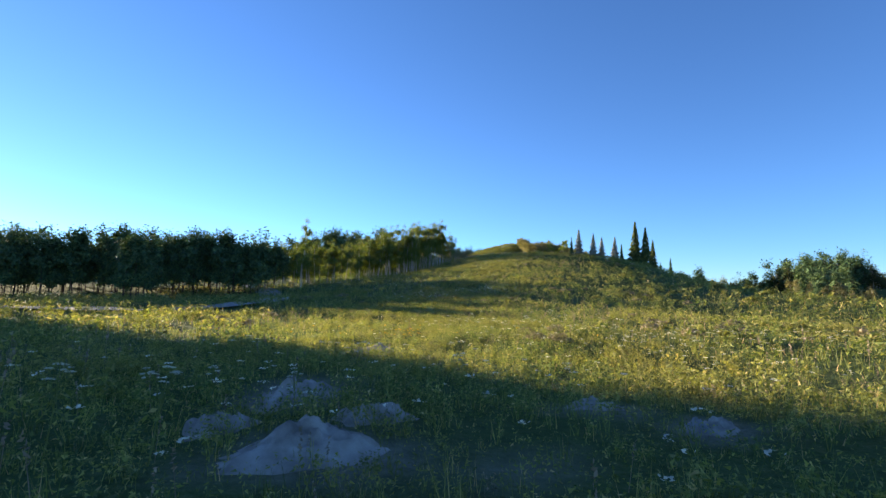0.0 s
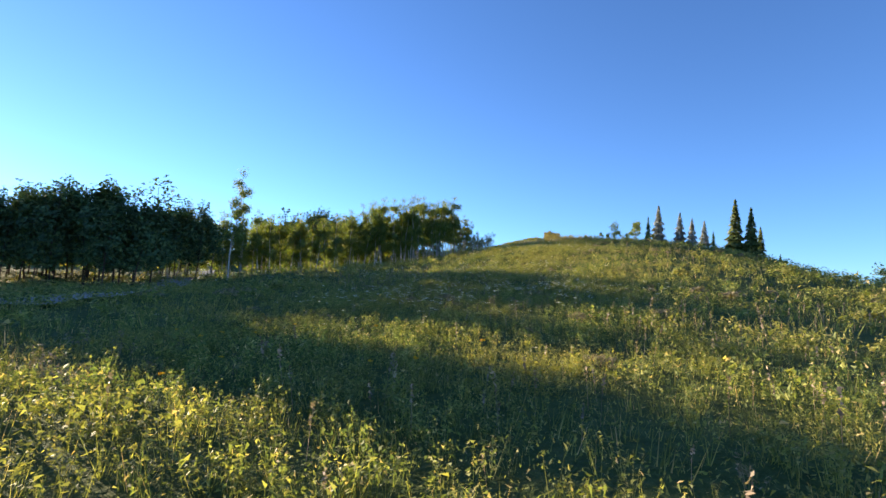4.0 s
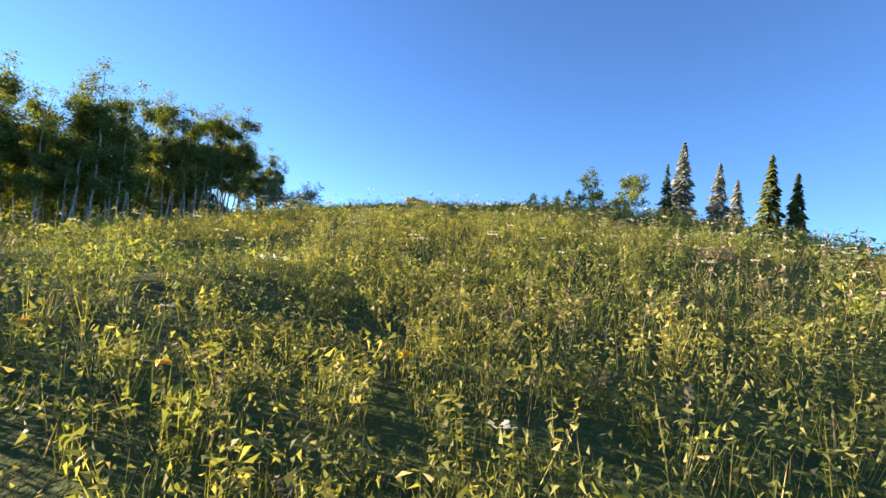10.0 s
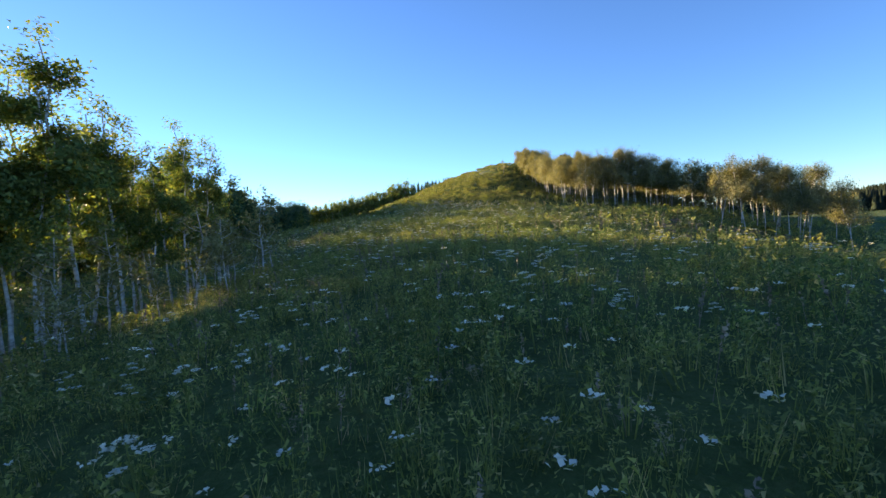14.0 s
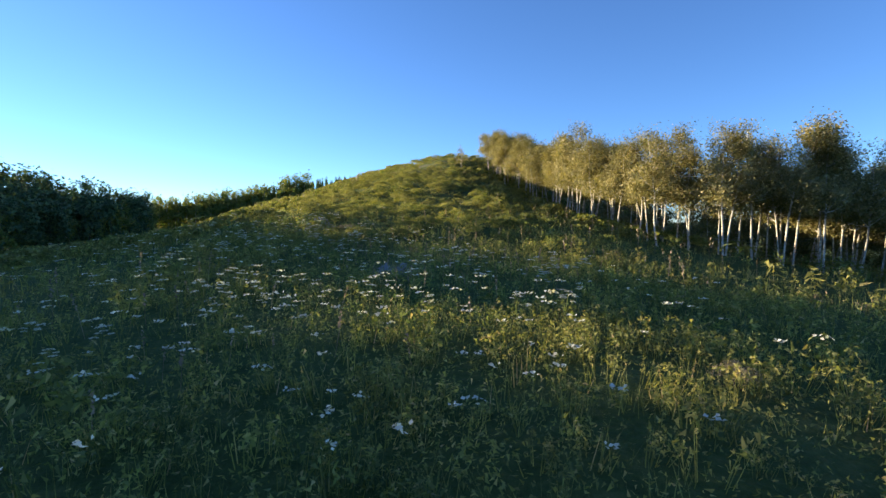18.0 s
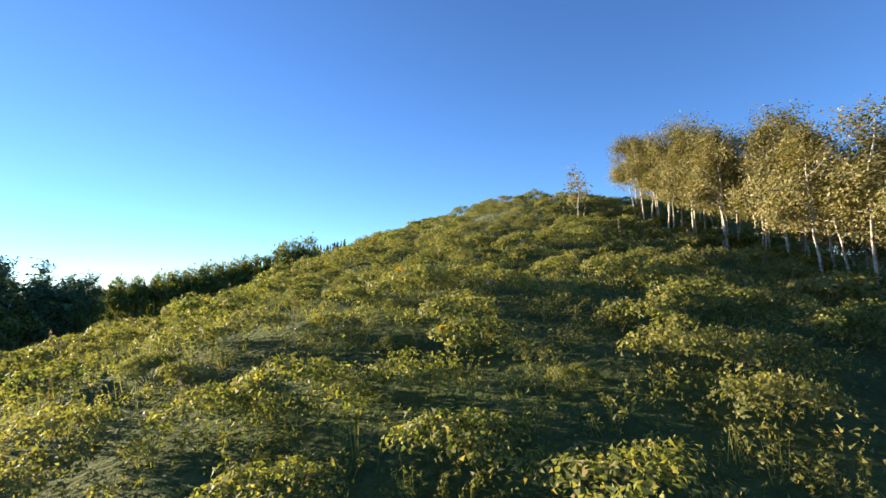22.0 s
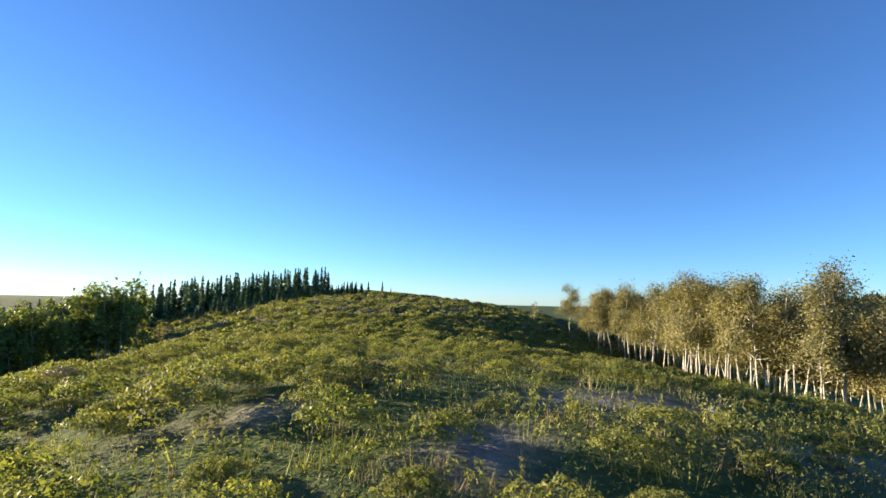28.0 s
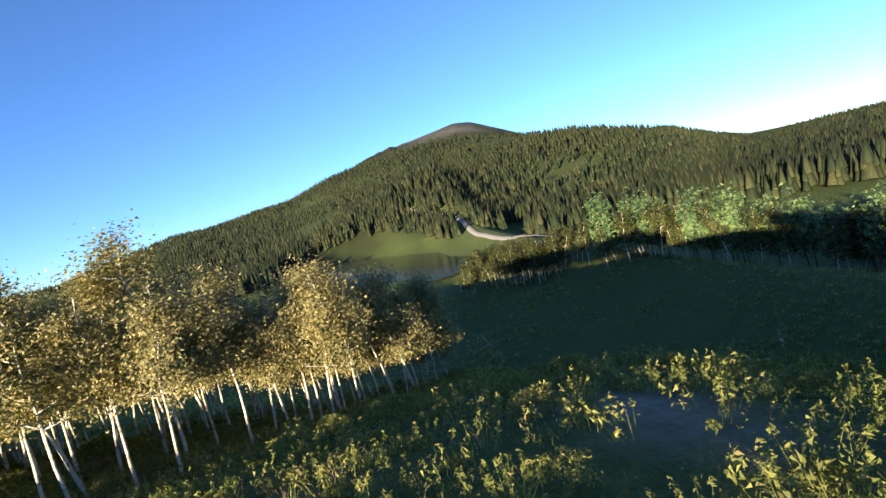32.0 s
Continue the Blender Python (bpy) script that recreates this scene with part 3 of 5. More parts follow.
def baked(name, key, spots, label, category="trees", crowns_only=False):
    """Many trees of a kind joined into one object."""
    vs, faces, ms, o = [], {3: [np.zeros((0, 3), int)], 4: [np.zeros((0, 4), int)]}, {3: [], 4: []}, 0
    mats = []
    for n, (x, y, s) in enumerate(spots):
        obs = MASTERS[key[n % len(key)]]
        ob = obs[rng.randint(len(obs))]
        z = float(height(x, y)) - math.hypot(x - 40, y - 245) ** 2 / 1.6e6
        a = rng.uniform(0, 6.283)
        rot = np.array([[math.cos(a), -math.sin(a), 0], [math.sin(a), math.cos(a), 0], [0, 0, 1]]) * s
        for piece in ob.children:
            if crowns_only and piece.name.startswith(("stem", "trunk")):
                continue
            me = piece.data
            v = np.zeros(len(me.vertices) * 3)
            me.vertices.foreach_get("co", v)
            q = np.zeros(len(me.loops), int)
            me.loops.foreach_get("vertex_index", q)
            if piece.data.materials[0] not in mats:
                mats.append(piece.data.materials[0])
            vs.append(v.reshape(-1, 3) @ rot.T + (x, y, z))
            side = me.polygons[0].loop_total
            faces[side].append(q.reshape(-1, side) + o)
            ms[side].append(np.full(len(q) // side, mats.index(piece.data.materials[0])))
            o += len(vs[-1])
    me = mesh_of(name, np.concatenate(vs), np.concatenate(faces[4]), mats, tris=np.concatenate(faces[3]), mats=np.concatenate(ms[4] + ms[3]))
    return tagged(new(name, me), label, category, kind="stuff")


def grove(key, poly, count, lo, hi, gap, group, tilt=2.0, flat=1.0, stuff=""):
    """count trees in the band round a line of points (x, y, half width), gap metres apart at least."""
    p = np.array(poly, float)
    seg = np.concatenate([[0], np.cumsum(np.hypot(np.diff(p[:, 0]), np.diff(p[:, 1])))])
    key = [key] if isinstance(key, str) else key
    done, spots, tries = [], [], 0
    while len(done) < count and tries < count * 40:
        tries += 1
        s = rng.uniform(0, seg[-1])
        x, y, w = (np.interp(s, seg, p[:, k]) for k in range(3))
        x, y = x + rng.uniform(-w, w), y + rng.uniform(-w, w)
        if all((x - a) ** 2 + (y - b) ** 2 > gap * gap for a, b in done):
            done.append((x, y))
            if stuff:
                spots.append((x, y, rng.uniform(lo, hi)))
            else:
                plant(key[rng.randint(len(key))], x, y, rng.uniform(lo, hi), tilt=tilt, group=group, flat=flat)
    if stuff:
        baked(stuff, key, spots, group)


# cheaper trees for woods that stay far off
masters("wood_pine", "pine", 3, lambda k: aspen_meshes(13, 520 + k, 1000, 0.28, 0.2, 0.12, 0.03), M_BARK, M_NEEDLE, "tall dark pine with shadowed bushy crown")
masters("wood_aspen", "aspen", 3, lambda k: aspen_meshes(10, 540 + k, 950, 0.23, 0.14, 0.17), M_ASPEN, M_LEAF_DARK, "distant aspen with pale trunk and green crown")
masters("wood_gold", "aspen", 3, lambda k: aspen_meshes(7, 560 + k, 2000, 0.09, 0.46, 0.17), M_ASPEN, M_LEAF_GOLD, "sunlit aspen deep in the grove")
masters("wood_spruce", "spruce", 3, lambda k: conifer_meshes(11, 580 + k, 190, 0.15, bough=0.075), M_BARK, M_NEEDLE, "dark spruce in the forest")

# left-hand grove beside the slope
grove("aspen_dark", [(-44, 123, 4), (-32, 129, 4), (-21, 135, 4)], 30, 0.98, 1.18, 1.7, "tall aspens at the western end of the grove", stuff="western_aspens")
grove("aspen_dark", [(-18, 137, 3), (-11, 139, 3), (-7, 142, 2)], 26, 1.0, 1.2, 1.3, "tall aspens beside the meadow")
grove("aspen_dark", [(-13, 145, 2), (-9, 148, 2)], 9, 1.0, 1.18, 1.3, "tall aspens beside the meadow")
grove("aspen_dark", [(-6, 151, 2), (-4, 156, 2.5), (0, 161.5, 2)], 28, 0.98, 1.16, 1.2, "tall aspens beside the meadow")
grove("aspen_dark", [(1.5, 163, 1.8), (3.2, 166, 1.4)], 9, 0.72, 0.9, 1.1, "tall aspens beside the meadow")
grove("aspen_dark", [(1, 168, 1.2), (2, 172, 1.2)], 4, 0.35, 0.5, 1.0, "young aspens at the grove edge")
plant("aspen_dark", -10.7, 185.2, 1.05, group="tall aspens beside the meadow")
grove("sapling", [(3, 143, 2), (6.8, 145, 1.5), (6, 152, 2), (8, 158, 1.5), (7, 165, 2)], 18, 0.7, 1.25, 1.0, "aspen saplings at the grove edge")
masters("deep_aspen", "aspen", 3, lambda k: aspen_meshes(15, 600 + k, 1500, 0.19, 0.3, 0.11, 0.03), M_ASPEN, M_LEAF_DARK, "tall aspen deep in the grove")
grove(["deep_aspen"], [(-58, 133, 6), (-44, 139, 6), (-31, 147, 6), (-20, 155, 5), (-12, 166, 4)], 46, 0.72, 0.9, 1.9, "pale-trunked aspens deep in the left grove", stuff="aspen_wood")
masters("young_aspen", "aspen", 2, lambda k: aspen_meshes(5, 620 + k, 700, 0.11, 0.12, 0.22), M_ASPEN, M_LEAF_DARK, "young aspen in the understory")
grove(["young_aspen"], [(-20, 140, 3), (-10, 146, 3), (-6, 158, 3), (-2, 168, 3)], 30, 0.55, 0.95, 1.2, "young aspens under the tall grove", stuff="understory_aspens")
# forest along the road
plant("aspen_dark", -27.8, 105.0, 1.15, group="trees between road and meadow")
grove(["aspen_dark", "pine"], [(-40, 112, 2.5), (-35, 114, 2)], 7, 0.85, 1.0, 1.5, "trees between road and meadow")
grove(["pine"], [(-35, 98, 2), (-43, 102, 2.5), (-54, 105, 3.5), (-67, 102, 4), (-80, 96, 5)], 58, 0.86, 1.06, 1.8, "dark pines by the road")
grove(["wood_pine", "wood_pine", "wood_aspen"], [(-46, 116, 6), (-60, 116, 7), (-84, 110, 9), (-112, 98, 12)], 100, 0.85, 1.05, 2.0, "dark pine forest along the gravel road", stuff="roadside_forest")
# out of view on the left, oversized, added to shade the first stretch
grove(["wood_pine"], [(-66, 61, 2.5), (-70, 53, 3), (-75, 42, 4), (-80, 30, 5), (-84, 16, 5), (-92, 38, 8)], 96, 1.3, 1.6, 1.8, "unseen pine forest added to shade the meadow", stuff="meadow_edge_forest")
# extra pines, added so that their shadow falls across the meadow
grove(["pine"], [(-47, 82, 2), (-52, 88, 2.5)], 9, 0.78, 0.95, 1.6, "dark pines by the road")
# woods below the western side of the hill
# the south end runs on out of view, added to shade the meadow
grove(["wood_pine", "wood_pine", "wood_aspen"], [(-52, 184, 3), (-42, 199, 3), (-37, 206, 3), (-32, 213, 2.5), (-27, 220, 2)], 60, 1.15, 1.42, 1.5, "tall dark pines below the meadow", stuff="forest_edge")
grove(["wood_pine", "wood_aspen"], [(-24, 224, 2), (-20, 230, 2), (-22, 244, 2.5)], 34, 0.72, 0.9, 1.4, "dark trees below the meadow", stuff="hill_foot_trees")
grove(["wood_pine", "wood_pine", "wood_aspen"], [(-24, 254, 3), (-20, 268, 3), (-22, 284, 3), (-26, 296, 4)], 80, 0.6, 0.82, 1.5, "dark forest strip below the hill", stuff="lower_forest")
grove(["wood_pine"], [(-44, 214, 5), (-38, 240, 6), (-36, 270, 6), (-40, 300, 6)], 80, 0.9, 1.15, 2.0, "deep dark forest west of the hill", stuff="west_forest")
grove(["wood_aspen"], [(-24, 307, 3), (-10, 308, 3), (2, 306, 2.5), (10, 304, 1.8)], 62, 0.78, 0.95, 1.2, "aspens behind the hill shoulder", stuff="shoulder_aspens")
grove(["wood_pine", "wood_aspen"], [(-15, 197, 2), (-20, 203, 2), (-25, 210, 2)], 18, 0.72, 0.86, 1.4, "dark trees at the foot of the meadow", stuff="meadow_foot_trees")
# trees on the right shoulder
grove("aspen_far", [(24.5, 121.8, 1.4), (32.5, 123.5, 1.8)], 17, 0.34, 0.5, 0.9, "trees on the right shoulder")
grove("aspen_far", [(21.5, 121, 1.0), (24, 121, 1.0)], 5, 0.22, 0.3, 0.8, "trees on the right shoulder")
for x, y, s in ((50.3, 130.0, 1.05), (52.6, 129.2, 0.92), (55.0, 130.5, 0.72)):
    plant("spruce_lit", x, y, s)
for x, y, s in ((33.8, 122.5, 0.8), (37.4, 122.9, 0.88), (39.6, 123.4, 0.8), (45.4, 131.0, 0.85)):
    plant("spruce_silver", x, y, s)
for x, y, s in ((31.8, 121.6, 0.4), (47.5, 132, 0.5), (58, 133, 0.6), (62, 136, 0.55)):
    plant("spruce", x, y, s)
grove(["wood_gold", "wood_gold", "wood_pine"], [(75, 142, 5), (80, 150, 6), (90, 164, 8), (104, 150, 9), (96, 118, 8)], 84, 0.65, 0.85, 2.2, "sunlit aspens and pines below the right shoulder", stuff="lower_right_woods")
# aspen grove on the side of the hill
grove("aspen_gold", [(37.5, 200, 2.4), (37, 205, 2.4), (37, 211, 2.4), (37.6, 215, 2.4)], 38, 0.82, 0.98, 0.9, "aspen grove on the hillside", 3.0)
grove("aspen_gold", [(38, 218, 2.4), (38.5, 226, 2.6), (37.6, 232, 2.0)], 38, 0.74, 0.9, 0.9, "aspen grove on the hillside", 3.0)
grove("aspen_gold", [(36.6, 230, 1.2), (37.2, 233, 1.3), (38, 236, 1.2)], 16, 0.58, 0.7, 0.7, "aspen grove on the hillside", 3.0)
grove("aspen_gold", [(40, 199, 2.5), (46, 200, 2.5), (54, 203, 3)], 26, 0.95, 1.1, 0.9, "sunlit aspens at the corner of the hillside grove", stuff="corner_aspens")
grove("aspen_gold", [(43, 177, 2.0), (50, 177, 2.5)], 12, 0.9, 1.15, 0.9, "aspen grove on the hillside", 3.0)
plant("sapling", 32.6, 232.5, 0.8)
grove(["wood_gold"], [(54, 184, 6), (52, 206, 6), (48, 216, 5), (46, 228, 3.5)], 84, 0.75, 0.95, 1.7, "sunlit aspens deep in the hillside grove", stuff="hillside_aspens")
# aspen grove beyond the top
grove("aspen_gold", [(54.5, 256, 2.5), (57.5, 266, 3.5), (60.5, 276, 3.5), (64, 290, 3.5)], 64, 0.88, 1.04, 1.0, "aspen grove beyond the hilltop", 3.5)
grove(["wood_gold"], [(62, 254, 3), (65, 264, 4), (69, 276, 4), (72, 288, 4)], 90, 0.9, 1.05, 1.2, "sunlit aspens deep in the grove beyond the hilltop", stuff="hilltop_aspens")
grove("aspen_gold", [(52.3, 253.8, 0.8), (51.4, 257, 0.8), (54, 265.5, 0.8)], 14, 0.8, 0.92, 0.8, "aspen grove beyond the hilltop", 4.0)
grove("aspen_gold", [(54.5, 251.5, 1.2), (57, 249.5, 1.3), (60.5, 247.3, 1.0)], 34, 0.68, 0.8, 0.7, "aspen grove beyond the hilltop", 4.0)
plant("sapling", 63.0, 244.6, 0.9)
plant("sapling", 58.6, 297.0, 0.9)
plant("spruce", 66.2, 291.5, 0.95)
# spruce forest on the far shoulder
grove(["spruce"], [(14, 326, 3), (19, 332, 3), (25, 340, 3), (34, 351, 3), (41, 360, 2)], 96, 0.42, 0.6, 1.2, "spruce forest on the far shoulder", 1.0)
grove(["wood_spruce"], [(-24, 326, 10), (-2, 338, 9), (14, 352, 8), (28, 366, 6)], 220, 0.44, 0.64, 1.5, "dark spruce forest behind the far shoulder", stuff="spruce_forest")
plant("spruce", 46.5, 365.5, 0.5)
plant("spruce", 49.0, 368.0, 0.42)
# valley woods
# crowns take the darkened leaf colour that stands for shade
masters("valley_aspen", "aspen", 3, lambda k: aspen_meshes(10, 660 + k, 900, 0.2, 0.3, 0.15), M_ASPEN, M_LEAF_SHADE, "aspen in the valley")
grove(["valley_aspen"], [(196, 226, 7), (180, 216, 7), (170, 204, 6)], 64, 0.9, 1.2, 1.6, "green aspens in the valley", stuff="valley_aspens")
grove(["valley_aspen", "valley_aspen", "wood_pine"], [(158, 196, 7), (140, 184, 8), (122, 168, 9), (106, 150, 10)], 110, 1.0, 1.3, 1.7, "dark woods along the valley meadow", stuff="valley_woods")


def far_woods():
    """Conifers over the slopes across the valley, each a rough two-tiered cone."""
    r = np.random.RandomState(77)
    n = 46000
    turn, rad = np.radians(r.uniform(-150, -36, n)), 330 + 2100 * r.uniform(0, 1, n) ** 1.3
    rad[:5000] = 320 + 330 * r.uniform(0, 1, 5000)
    rad = np.where((np.degrees(turn) < -104) & (rad < 700), 190 + (rad - 330) * 1.38, rad)
    x, y = 40 - np.sin(turn) * rad, 245 + np.cos(turn) * rad
    z = height(x, y) - rad ** 2 / 1.6e6
    dens = 0.8 + 0.5 * waves(x, y, 0.01, 21) + 0.25 * waves(x, y, 0.03, 22)
    pu, pv = (x - 400) * 0.951 + (y - 280) * 0.309, (y - 280) * 0.951 - (x - 400) * 0.309
    keep = (r.uniform(0, 1, n) < dens) & (((pu / 184) ** 2 + (pv / 55) ** 2) > 1) & ~((np.abs(y - np.interp(x, (236, 262, 286, 340, 421, 470, 540), (186, 198, 199, 202, 197, 204, 232))) < np.where(x < 370, 20, 7)) & (x < 540)) & (z < 245) & ((z > 2.8) | ((np.degrees(turn) < -104) & (rad > 240)))
    x, y, z, rad = x[keep], y[keep], z[keep], rad[keep]
    n = len(x)
    h = r.uniform(9, 17, n) * (1 + 0.15 * (rad > 1200))
    th = np.arange(5) * 2 * math.pi / 5
    v, tr = [], []
    for lo, hi, w in ((0.06, 0.72, 0.17), (0.42, 1.0, 0.11)):
        ring = np.stack([x[:, None] + np.cos(th + 0.3) * (h * w)[:, None] * r.uniform(0.7, 1.3, (n, 5)), y[:, None] + np.sin(th + 0.3) * (h * w)[:, None] * r.uniform(0.7, 1.3, (n, 5)), (z + h * lo)[:, None] + r.uniform(-0.05, 0.05, (n, 5)) * h[:, None]], -1)
        tip = np.stack([x, y, z + h * hi], -1)[:, None]
        v.append(np.concatenate([ring, tip], 1))
    v = np.concatenate(v, 1)
    one = np.array([(k, (k + 1) % 5, 5) for k in range(5)] + [(6 + k, 6 + (k + 1) % 5, 11) for k in range(5)])
    tr = (one[None] + (np.arange(n) * 12)[:, None, None]).reshape(-1, 3)
    return tagged(new("mountain_forest", mesh_of("mountain_forest", v.reshape(-1, 3), None, M_FOREST, tris=tr)), "dark conifer forest covering the mountain slopes", "forest", kind="stuff")


far_woods()


# ---------------------------------------------------------------- shrubs
def trail_x(y):
    """Where the meadow is walked through, up over the hill."""
    return np.interp(y, [-5, 3, 14, 29, 47, 58, 70, 86, 98, 112, 124, 150, 161, 177, 192, 210, 225, 230, 236, 246, 252], [1.6, 1.5, 0.2, 0.8, 1.1, -0.5, 2, 6.9, 10.2, 15.4, 16, 17.4, 17, 19.3, 21.7, 23.1, 25.3, 26.2, 34, 33.5, 37])


def shrub_meshes(seed, leaves, leaf, wide=0.75, high=0.75):
    """Stems fanning from the ground, and a dense lumpy dome of leaves down to the ground."""
    r = np.random.RandomState(seed)
    n = 18
    a, d = np.arange(n) * 2.4 + r.uniform(0, 1, n), np.sqrt((np.arange(n) + 0.5) / n) * r.uniform(0.8, 1.1, n)
    lumps = np.stack([np.cos(a) * d * wide * 0.85, np.sin(a) * d * wide * 0.85, high * (0.12 + 0.62 * np.sqrt(np.clip(1 - d * d * 0.85, 0, 1)) * r.uniform(0.7, 1.12, n))], 1)
    pieces = []
    for c in lumps[::2]:
        s = np.linspace(0, 1, 4)[:, None]
        pieces.append(tube(np.array([c[0] * 0.15, c[1] * 0.15, -0.06]) * (1 - s) + c * s + r.normal(0, 0.03, (4, 3)) * s, np.linspace(0.014, 0.005, 4), 4))
    pick = r.randint(0, n, leaves)
    o = unit(r.normal(0, 1, (leaves, 3)))
    o[:, 2] = np.abs(o[:, 2]) * 1.1 - 0.45
    c = lumps[pick] + o * (np.array([0.27, 0.27, 0.24]) * wide) * r.uniform(0.35, 1.15, (leaves, 1)) ** 0.6
    low = c[:, 2] < 0.02
    c[low, 2] = r.uniform(0.02, 0.2, low.sum())
    v, q = leaf_tris(c, o * 0.7 + lumps[pick] * (0.5, 0.5, 0) + (0, 0, 0.5), leaf * r.uniform(0.65, 1.35, leaves), 0.7, r)
    return joined(pieces), (v, q)


def shrub_masters(key, count, seed, leaves, leaf, material, label, wide=0.75, high=0.75):
    out = []
    for k in range(count):
        root = new("shrub")
        (sv, sq), (lv, lq) = shrub_meshes(seed + k, leaves, leaf, wide, high)
        part("stem", mesh_of("stem", sv, sq, M_TWIG, smooth=True), root)
        part("leaves", leaf_mesh("leaves", lv, lq, material), root)
        root["label"], root["category"] = label, "shrub"
        out.append(root)
    MASTERS[key] = out


shrub_masters("shrub_green", 5, 700, 4200, 0.022, M_SHRUB, "low rounded shrub with yellow-green leaves on the hill")
shrub_masters("shrub_tan", 3, 720, 1500, 0.019, M_SHRUB_TAN, "pale grey-brown sagebrush with dry seed heads", 0.6, 0.7)
shrub_masters("wood_shrub", 4, 740, 190, 0.085, M_SHRUB, "yellow-green shrub")
shrub_masters("wood_sage", 3, 760, 130, 0.085, M_SHRUB_TAN, "grey sagebrush", 0.6, 0.7)


def trodden(x, y):
    """The open ground on the brow where the walk ends, 0 to 1."""
    return np.exp(-(((x - 38.5) / 3.4) ** 2 + ((y - 246.9) / 1.7) ** 2) ** 2)


def clumpy(x, y):
    """Over one where shrubs grow thick, under where the ground lies open."""
    return 0.75 + 0.55 * waves(x, y, 0.55, 31) + 0.35 * waves(x, y, 1.3, 32) - 1.2 * bare_amount(x, y)


def shrubby(x, y):
    """How far the slope has turned from meadow to shrubs, 0 to 1."""
    up = smooth01((y - 194 - 0.25 * np.abs(x - 24)) / 10.0)
    edge = smooth01((70 - np.abs(x - 34)) / 30.0)
    return up * edge


shrub_masters("mid_shrub", 4, 780, 620, 0.044, M_SHRUB, "yellow-green shrub")
shrub_masters("near_shrub", 3, 790, 1500, 0.026, M_SHRUB, "yellow-green shrub")
r7 = np.random.RandomState(7)
near_spots, mid_spots, far_spots, sage_spots = [], [], [], []
for k in range(36000):
    y = r7.uniform(190, 345)
    x = trail_x(y) + r7.uniform(-45, 46)
    if r7.uniform() > shrubby(x, y) or clumpy(x, y) < r7.uniform(0.0, 0.6):
        continue
    d = abs(x - trail_x(y))
    row = (x, y, r7.uniform(0.7, 1.15) if y < 262 and d < 9 else r7.uniform(0.9, 1.45))
    if 34 < x < 58 and 236 < y < 257:
        if r7.uniform() < 0.12 or trodden(x, y) > 0.4:
            continue
        row = (x, y, r7.uniform(0.42, 0.75))
    if (y < 240 and d < 6) or (236 < y < 262 and 22 < x < 60):
        near_spots.append(row)
    elif y < 285 and d < 26:
        mid_spots.append(row)
    else:
        far_spots.append(row)
taken, left_over = [], []
near_spots.sort(key=lambda row: not (36 < row[0] < 53 and 239 < row[1] < 254))
for row in near_spots:
    if len(taken) < 215 and all((row[0] - a) ** 2 + (row[1] - b) ** 2 > 1.15 for a, b, _ in taken):
        taken.append(row)
    else:
        left_over.append(row)
for x, y, s in taken:
    close = abs(x - trail_x(y)) < 3 and y < 232
    plant("shrub_green" if r7.uniform() > 0.16 or close or (x > 35 and 238 < y < 253) else "shrub_tan", x, y, s * (0.75 if close else 1.0), tilt=4, group="shrubs on the hilltop", sink=0.04)
clumps = list(taken)
close_rows = []
for row in left_over:
    if len(close_rows) < 430 and all((row[0] - a) ** 2 + (row[1] - b) ** 2 > 0.8 for a, b, _ in taken + close_rows):
        close_rows.append(row)
baked("hilltop_clumps", ["near_shrub"], close_rows, "dense yellow-green shrubs on the hilltop", "shrubs", True)
clumps += close_rows
for row in mid_spots:
    if len(clumps) < 1600 and all((row[0] - a) ** 2 + (row[1] - b) ** 2 > 1.5 for a, b, _ in clumps):
        clumps.append(row)
baked("hilltop_shrubs", ["mid_shrub"], clumps[len(taken) + len(close_rows):], "low yellow-green shrubs around the hilltop", "shrubs", True)
baked("hill_shrubs", ["wood_shrub", "wood_shrub", "wood_shrub", "wood_sage"], [(x, y, s * 1.15) for x, y, s in far_spots[:1500]], "yellow-green shrubs covering the hillside", "shrubs", True)

# sagebrush and dry bushes scattered through the meadow below
for k in range(900):
    y = r7.uniform(14, 190)
    x = trail_x(y) + r7.uniform(-22, 34)
    if waves(x, y, 0.14, 41) + 0.3 * waves(x, y, 0.5, 42) > 0.45 - 0.35 * (x - trail_x(y) > 4) and abs(x - trail_x(y)) > 0.8:
        sage_spots.append((x, y, r7.uniform(0.6, 1.25)))
sage_spots += [(6.8, 26.6, 1.3), (5.9, 27.4, 1.1), (7.7, 31.4, 1.3), (6.1, 31.6, 1.0), (4.8, 54.8, 1.2), (6.3, 62.7, 1.0), (9.9, 63.3, 1.3), (3.8, 59.7, 1.0), (16.1, 77.8, 1.3), (1.5, 60.8, 0.9),
               (0.8, 69.7, 1.1), (1.3, 67.9, 1.0), (-1.1, 69.7, 0.9), (0.3, 73.4, 1.0), (4.4, 70.2, 0.8), (7.4, 70.1, 1.1), (6.4, 72.9, 1.1), (19.9, 83.6, 1.3), (10.3, 90.0, 0.9), (12.1, 90.6, 0.9),
               (13.2, 113.4, 0.9), (12.1, 111.2, 1.0), (17.0, 111.1, 0.8), (17.7, 114.5, 1.0), (13.4, 135.0, 1.2), (15.2, 128.8, 0.7), (16.9, 128.4, 0.7), (18.9, 128.6, 0.8), (23.5, 174.0, 1.3), (24.6, 182.8, 1.2), (14.4, 178.0, 1.1)]
near_sage = [row for row in sage_spots if abs(row[0] - trail_x(row[1])) < 11][-85:]
